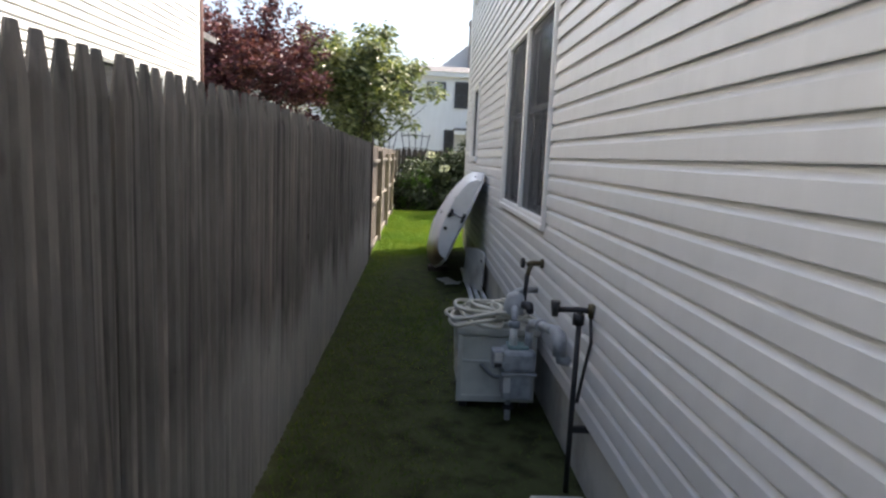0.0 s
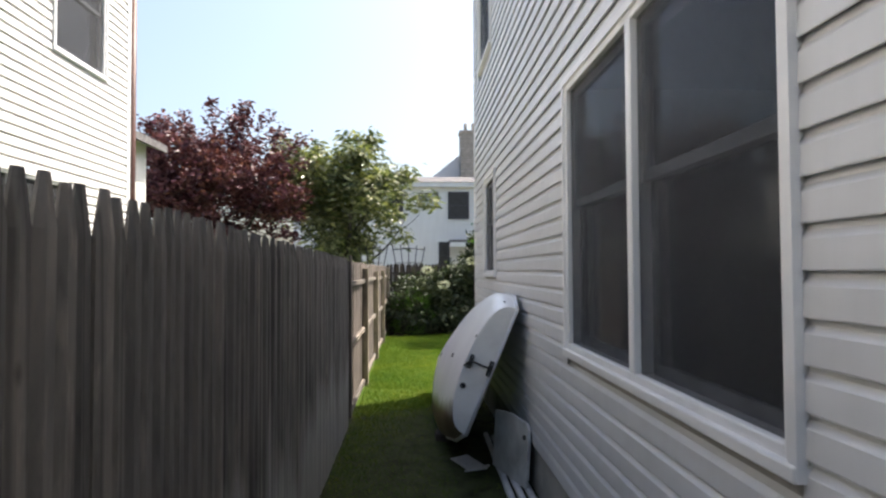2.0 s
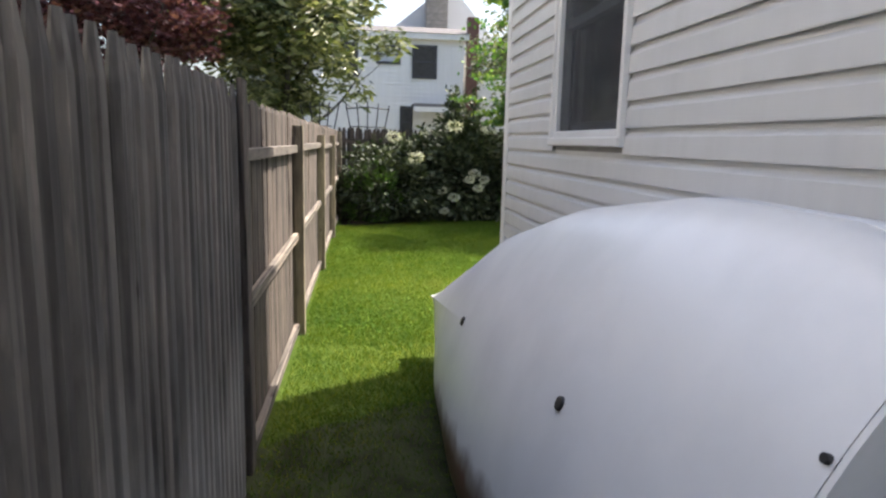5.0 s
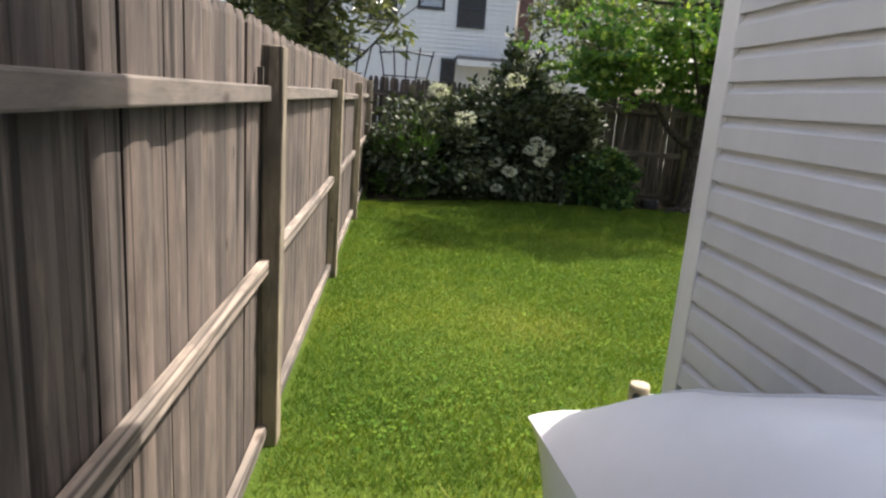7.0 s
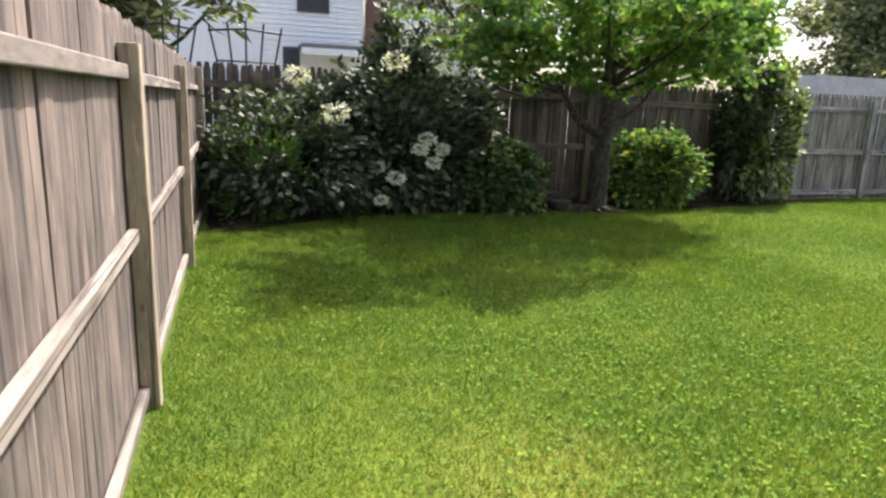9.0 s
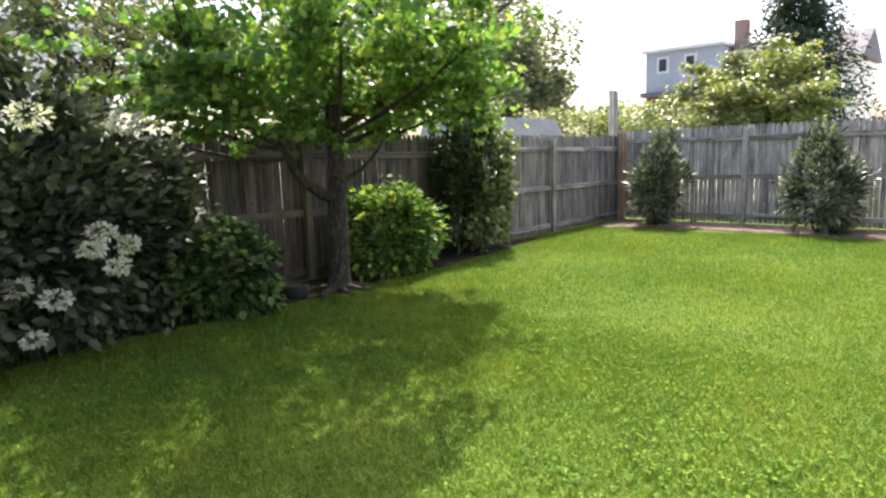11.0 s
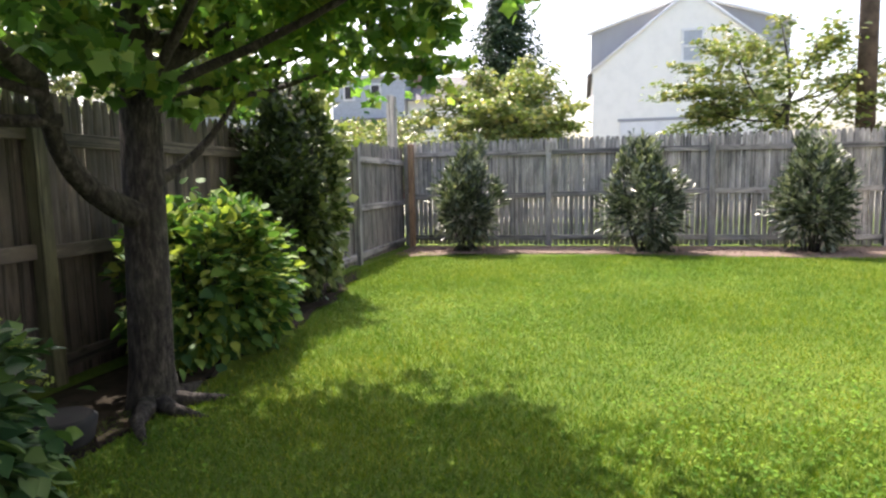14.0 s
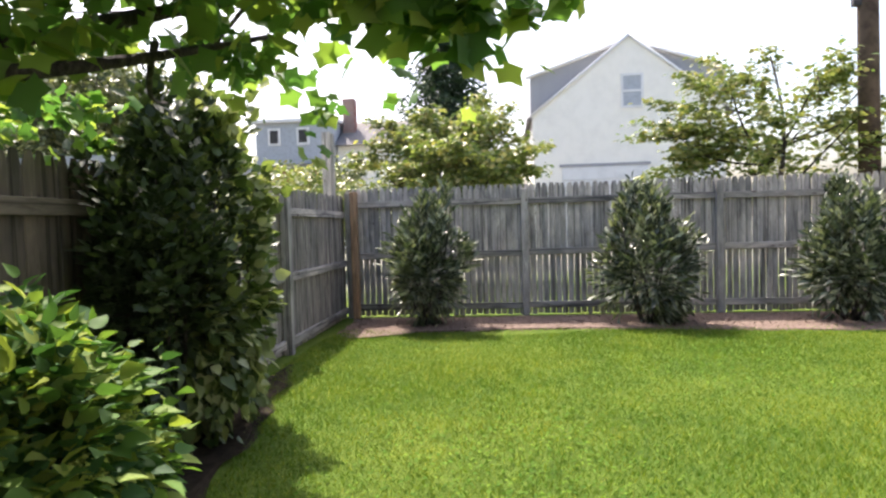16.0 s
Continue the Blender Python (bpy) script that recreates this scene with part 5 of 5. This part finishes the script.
cup = thing("drain_pipe", "cream plastic drain pipe stub at the house corner", "drain pipe", pose(0.84, 11.66, 0.0))
part("pipe", tube(bmesh.new(), [(0, 0, -0.03), (0, 0, 0.2), (0, 0, 0.32), (0, 0, 0.335)], [0.034, 0.036, 0.042, 0.038], 16), plain("tan_plastic_pipe", (0.46, 0.39, 0.27), 0.6, var=0.2, scale=9), cup)
part("opening", tube(bmesh.new(), [(-0.02, -0.03, 0.29), (-0.0265, -0.04, 0.295)], 0.016, 14), BLACK, cup, "dark round opening")
part("clip", boxes((0.035, 0.085, -0.03, 0.0, 0.27, 0.295), bevel=0.006), PVC, cup, "small white clip")

DARKPOT = plain("dull_dark_plastic", (0.032, 0.033, 0.034), 0.9)
pot = thing("plant_saucer", "grey plastic pot lying beside the maple roots", "plant pot", pose(3.75, 18.98, 0.0, 0, 0, 20))
part("pot", tube(bmesh.new(), [(0, 0, 0), (0, 0, 0.03), (0, 0, 0.12), (0, 0, 0.14)], [0.11, 0.13, 0.15, 0.13], 18), DARKPOT, pot)
for i, (a, l) in enumerate(((200, 0.5), (300, 0.42), (350, 0.5), (250, 0.35))):
    r = tube(bmesh.new(), [(0, 0, 0.06), (l * 0.5 * math.cos(radians(a)), l * 0.5 * math.sin(radians(a)), 0.03), (l * math.cos(radians(a + 12)), l * math.sin(radians(a + 12)), -0.01)], [0.06, 0.035, 0.012], 8)
    tagged(part("tree_root", r, BARK, None, m=pose(4.24, 18.88, 0)), "gnarled surface root of the maple", "root")


# ---- trellis ----
def trellis(x, w):
    t = thing("trellis", "dark fan-shaped wooden trellis above the fence", "trellis", pose(x, 19.86, 0), "trellises")
    for k in range(5):
        s = (k - 2) / 2
        part("stake", boxes((-0.012, 0.012, -0.008, 0.008, 0.0, 1.3), bevel=0.003), IRON, t, m=pose(s * w * 0.2, 0, 0.9 - 0.04 * abs(s), 0, 11 * s, 0))
    part("crossbar", tube(bmesh.new(), [(-w / 2, 0.012, 2.06), (0, 0.012, 2.1), (w / 2, 0.012, 2.06)], 0.013, 6), IRON, t)
    part("crossbar", tube(bmesh.new(), [(-w * 0.4, 0.012, 1.72), (w * 0.4, 0.012, 1.72)], 0.011, 6), IRON, t)


trellis(-0.13, 0.86)
trellis(-1.05, 0.6)


# ---- far houses ----
def stepped_wall(w, z0, z1, step=0.2):
    """A sided wall along +y in the plane x = 0, its courses stepped."""
    out, z = [(0.3, z0)], z0
    while z < z1 - 1e-4:
        t = min(z + step, z1)
        out += [(-0.025, z), (0.0, t)]
        z = t
    return prism(bmesh.new(), out + [(0.3, z1)], 0, w)


back = thing("house", "white two-storey house with a flat-roofed wing and stone chimney", "house", pose(3.62, 32.5, 0, 0, 0, 90))
part("wall", stepped_wall(9.0, 0, 5.35, 0.15), SIDING_LIT, back, m=pose(0, 0, 0))
part("block", boxes((0.301, 5.0, 0.02, 9.0, 0, 5.34)), SIDING_LIT, back)
part("fascia", boxes((-0.25, 5.2, -0.15, 9.2, 5.3, 5.52), bevel=0.01), TRIM, back)
bm = bmesh.new()
prism(bm, [(-0.3, 5.52), (5.3, 5.52), (5.3, 6.1), (1.2, 5.95)], -0.2, 9.25)
part("roof", bm, SHINGLE, back)
for (a, b, lo, hi) in ((2.45, 3.37, 4.35, 5.05), (1.05, 2.01, 3.85, 5.1), (4.05, 5.0, 3.85, 5.1), (1.95, 2.45, 1.6, 2.8)):
    w = new("window")
    w.parent = back
    part("frame", boxes((-0.07, 0.0, a, a + 0.09, lo, hi), (-0.07, 0.0, b - 0.09, b, lo, hi), (-0.07, 0.0, a + 0.09, b - 0.09, hi - 0.09, hi), (-0.07, 0.0, a + 0.09, b - 0.09, lo, lo + 0.09), (-0.06, 0.0, a + 0.09, b - 0.09, (lo + hi) / 2 - 0.03, (lo + hi) / 2 + 0.03)), DARKFRAME, w)
    # Opaque panes: low ones painted with the room gloom, the high one flat blue-grey.
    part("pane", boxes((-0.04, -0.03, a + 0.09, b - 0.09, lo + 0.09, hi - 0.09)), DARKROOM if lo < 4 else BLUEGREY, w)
part("porch_roof", boxes((-1.2, -0.05, 0.05, 2.0, 2.72, 2.86), bevel=0.01), SHINGLE, back)
part("porch_fascia", boxes((-1.22, -1.2, 0.05, 2.0, 2.55, 2.74)), TRIM, back)
part("porch_post", boxes((-1.18, -1.08, 0.1, 0.2, 0, 2.72)), TRIM, back)
part("corner_pipe", boxes((-0.1, 0.2, -0.55, -0.1, 0, 6.2), bevel=0.02), BROWNTRIM, back, "brown boxed corner pipe")
part("side_wing", boxes((0.2, 5.0, -4.0, -0.56, 0, 5.3)), SIDING_LIT, back)
bm = bmesh.new()
prism(bm, [(-2.8, 0.0), (2.8, 0.0), (2.8, 6.0), (0.4, 8.6), (-2.8, 6.0)], 0, 6)
part("gable_wing", bm, SIDING, back, m=pose(5.2, 0.4, 0, 0, 0, -90))
part("chimney", boxes((4.2, 5.1, 0.15, 1.1, 0, 8.7), (4.15, 5.15, 0.1, 1.15, 8.7, 8.85), bevel=0.02), STONE, back, "grey stone chimney")
for y in (0.4, 0.8):
    part("flue", tube(bmesh.new(), [(4.65, y, 8.85), (4.65, y, 9.3)], 0.09, 10), STONE, back)

cream = thing("house", "cream gabled house with grey dormers behind the fence", "house", pose(33.0, 8.0, 0))
bm = bmesh.new()
c2 = [(0.0, 0.0), (8.3, 0.0), (8.3, 6.0), (4.05, 9.25), (0.0, 6.0)]
a = [bm.verts.new((0, y, z)) for y, z in c2]
b = [bm.verts.new((9, y, z)) for y, z in c2]
bm.faces.new(a)
bm.faces.new(b[::-1])
for i in range(5):
    j = (i + 1) % 5
    bm.faces.new((a[i], b[i], b[j], a[j]))
part("wall", bm, STUCCO, cream)
for s, y0 in ((1, 4.05), (-1, 4.05)):
    bm = bmesh.new()
    for x0, x1 in ((0.2, 9.2),):
        vs = [(x0, y0, 9.33), (x1, y0, 9.33), (x1, y0 + s * 4.5, 5.8), (x0, y0 + s * 4.5, 5.8)]
        lo = [bm.verts.new((x, y, z - 0.12)) for x, y, z in vs]
        hi = [bm.verts.new((x, y, z + 0.02)) for x, y, z in vs]
        bm.faces.new(lo[::-1])
        bm.faces.new(hi)
        for i in range(4):
            bm.faces.new((lo[i], lo[(i + 1) % 4], hi[(i + 1) % 4], hi[i]))
    part("roof", bm, SHINGLE, cream)
    bm = bmesh.new()
    q = [(y0 + s * 0.1, 9.15), (y0 + s * 4.3, 7.75), (y0 + s * 4.3, 5.95)]
    a = [bm.verts.new((0.6, y, z)) for y, z in q]
    b = [bm.verts.new((8.5, y, z)) for y, z in q]
    bm.faces.new(a)
    bm.faces.new(b)
    for i in range(3):
        bm.faces.new((a[i], b[i], b[(i + 1) % 3], a[(i + 1) % 3]))
    part("dormer", bm, GREYSIDING, cream, "grey sided dormer")
    part("rake_board", tube(bmesh.new(), [(-0.04, y0, 9.3), (-0.04, y0 + s * 4.35, 5.9)], 0.09, 4), TRIM, cream)
    part("dormer_fascia", tube(bmesh.new(), [(0.5, y0 + s * 0.2, 9.15), (0.5, y0 + s * 4.5, 7.72)], 0.1, 4), TRIM, cream)
w = new("window")
w.parent = cream
part("frame", boxes((-0.08, 0.0, 3.45, 3.55, 6.1, 7.6), (-0.08, 0.0, 4.32, 4.42, 6.1, 7.6), (-0.08, 0.0, 3.55, 4.32, 7.5, 7.6), (-0.08, 0.0, 3.55, 4.32, 6.1, 6.2), (-0.07, 0.0, 3.55, 4.32, 6.8, 6.9)), TRIM, w)
part("pane", boxes((-0.04, -0.02, 3.55, 4.32, 6.2, 7.5)), BLUEGREY, w)
g = new("garage_door")
g.parent = cream
for k in range(6):
    part("panel", boxes((-0.06, -0.01, 3.3, 7.05, 0.6 * k + 0.01, 0.6 * k + 0.59), bevel=0.015), TRIM, g)
part("lintel", boxes((-0.09, 0.0, 3.2, 7.15, 3.6, 3.72)), GREYSIDING, g)

blue = thing("house", "blue-grey house with a brick lower wall beyond the fence", "house", pose(40.0, 27.3, 0))
part("upper_wall", boxes((0, 6, 0, 4.6, 4.9, 7.3)), BLUEGREY, blue)
part("brick_wall", boxes((0.1, 6, 0, 4.6, 0, 4.6)), BRICK, blue)
part("eave", boxes((-0.4, 6.2, -0.2, 4.8, 4.6, 4.9), bevel=0.02), SHINGLE, blue)
part("roof", boxes((-0.3, 6.2, -0.2, 4.8, 7.3, 7.5), bevel=0.02), TRIM, blue)
for a in (1.4, 3.1):
    w = new("window")
    w.parent = blue
    part("frame", boxes((-0.08, 0, a, a + 0.75, 6.0, 7.0), bevel=0.01), TRIM, w)
    part("pane", boxes((-0.1, -0.08, a + 0.14, a + 0.61, 6.14, 6.86)), DARKROOM, w)
grey = thing("house", "low white house with a grey roof beyond the fence", "house", pose(40.5, 20.5, 0))
part("wall", boxes((0, 5, 0, 6.7, 0, 5.9)), STUCCO, grey)
bm = bmesh.new()
prism(bm, [(-0.5, 5.9), (5.5, 5.9), (2.5, 7.6)], -0.3, 6.75)
part("roof", bm, SHINGLE, grey)
part("chimney", boxes((1.0, 1.7, 5.9, 6.6, 5, 8.8), bevel=0.02), BRICK, grey, "brown brick chimney")
w = new("window")
w.parent = grey
part("frame", boxes((-0.08, 0, 5.0, 5.9, 4.0, 5.2), bevel=0.01), TRIM, w)
part("pane", boxes((-0.1, -0.08, 5.12, 5.78, 4.12, 5.08)), DARKROOM, w)

pole = thing("utility_pole", "brown wooden utility pole beyond the grey fence", "utility pole", pose(14.13, 11.92, 0))
part("shaft", tube(bmesh.new(), [(0, 0, -0.1), (0.03, 0.02, 5), (0.06, 0.04, 10)], [0.16, 0.145, 0.12], 14), GALV, pole)
part("bracket", boxes((-0.05, 0.05, 0.1, 0.26, 4.4, 4.6), bevel=0.01), IRON, pole)
part("crossarm", boxes((-0.06, 0.06, -0.9, 1.75, 6.35, 6.5), bevel=0.01), GALV, pole)
part("transformer", boxes((-0.22, 0.22, 0.45, 1.5, 5.95, 6.36), bevel=0.04), IRON, pole, "dark transformer case")
for z, y in ((5.5, 30.0), (5.95, 31.0)):
    tagged(part("overhead_cable", tube(bmesh.new(), [(14.2 + 4.0 * k / 10, 11.8 + (y - 11.8) * k / 10, z + 0.12 * k - 0.4 * math.sin(math.pi * k / 10)) for k in range(11)], 0.022, 5), BLACK), "thin black overhead cable from the pole", "cable")
sp = thing("signpost", "grey square post with a flat board beyond the fence corner", "post", pose(12.73, 20.03, 0))
part("post", boxes((-0.05, 0.05, -0.05, 0.05, 0, 2.62), bevel=0.01), FENCE_GREY, sp)
part("board", boxes((-0.075, -0.05, -0.02, 0.11, 1.7, 2.64), bevel=0.006), FENCE_GREY, sp)

shed = thing("shed", "small white garden shed with a grey roof behind the fence", "shed", pose(10.4, 20.5, 0))
part("wall", boxes((-0.95, 0.95, 0.1, 1.9, 0, 1.74), bevel=0.01), SIDING_LIT, shed)
bm = bmesh.new()
prism(bm, [(-1.05, 1.72), (1.05, 1.72), (0.75, 2.04), (-0.95, 2.04)], 0.0, 2.0)
part("roof", bm, plain("pale_grey_roofing", (0.42, 0.42, 0.41), 0.8), shed)
tagged(part("splash_block", boxes((0.52, 0.76, 2.55, 2.98, 0, 0.06), bevel=0.01), CONCRETE), "pale concrete splash block by the foundation", "block")
nb = thing("timber_offcut", "short brown timber offcut on the fence rail beside the post", "offcut", pose(-0.69, 11.54, 1.418))
part("block", boxes((-0.01, 0.01, -0.009, 0.009, 0.0, 0.06), bevel=0.002), FENCE_DARK, nb)
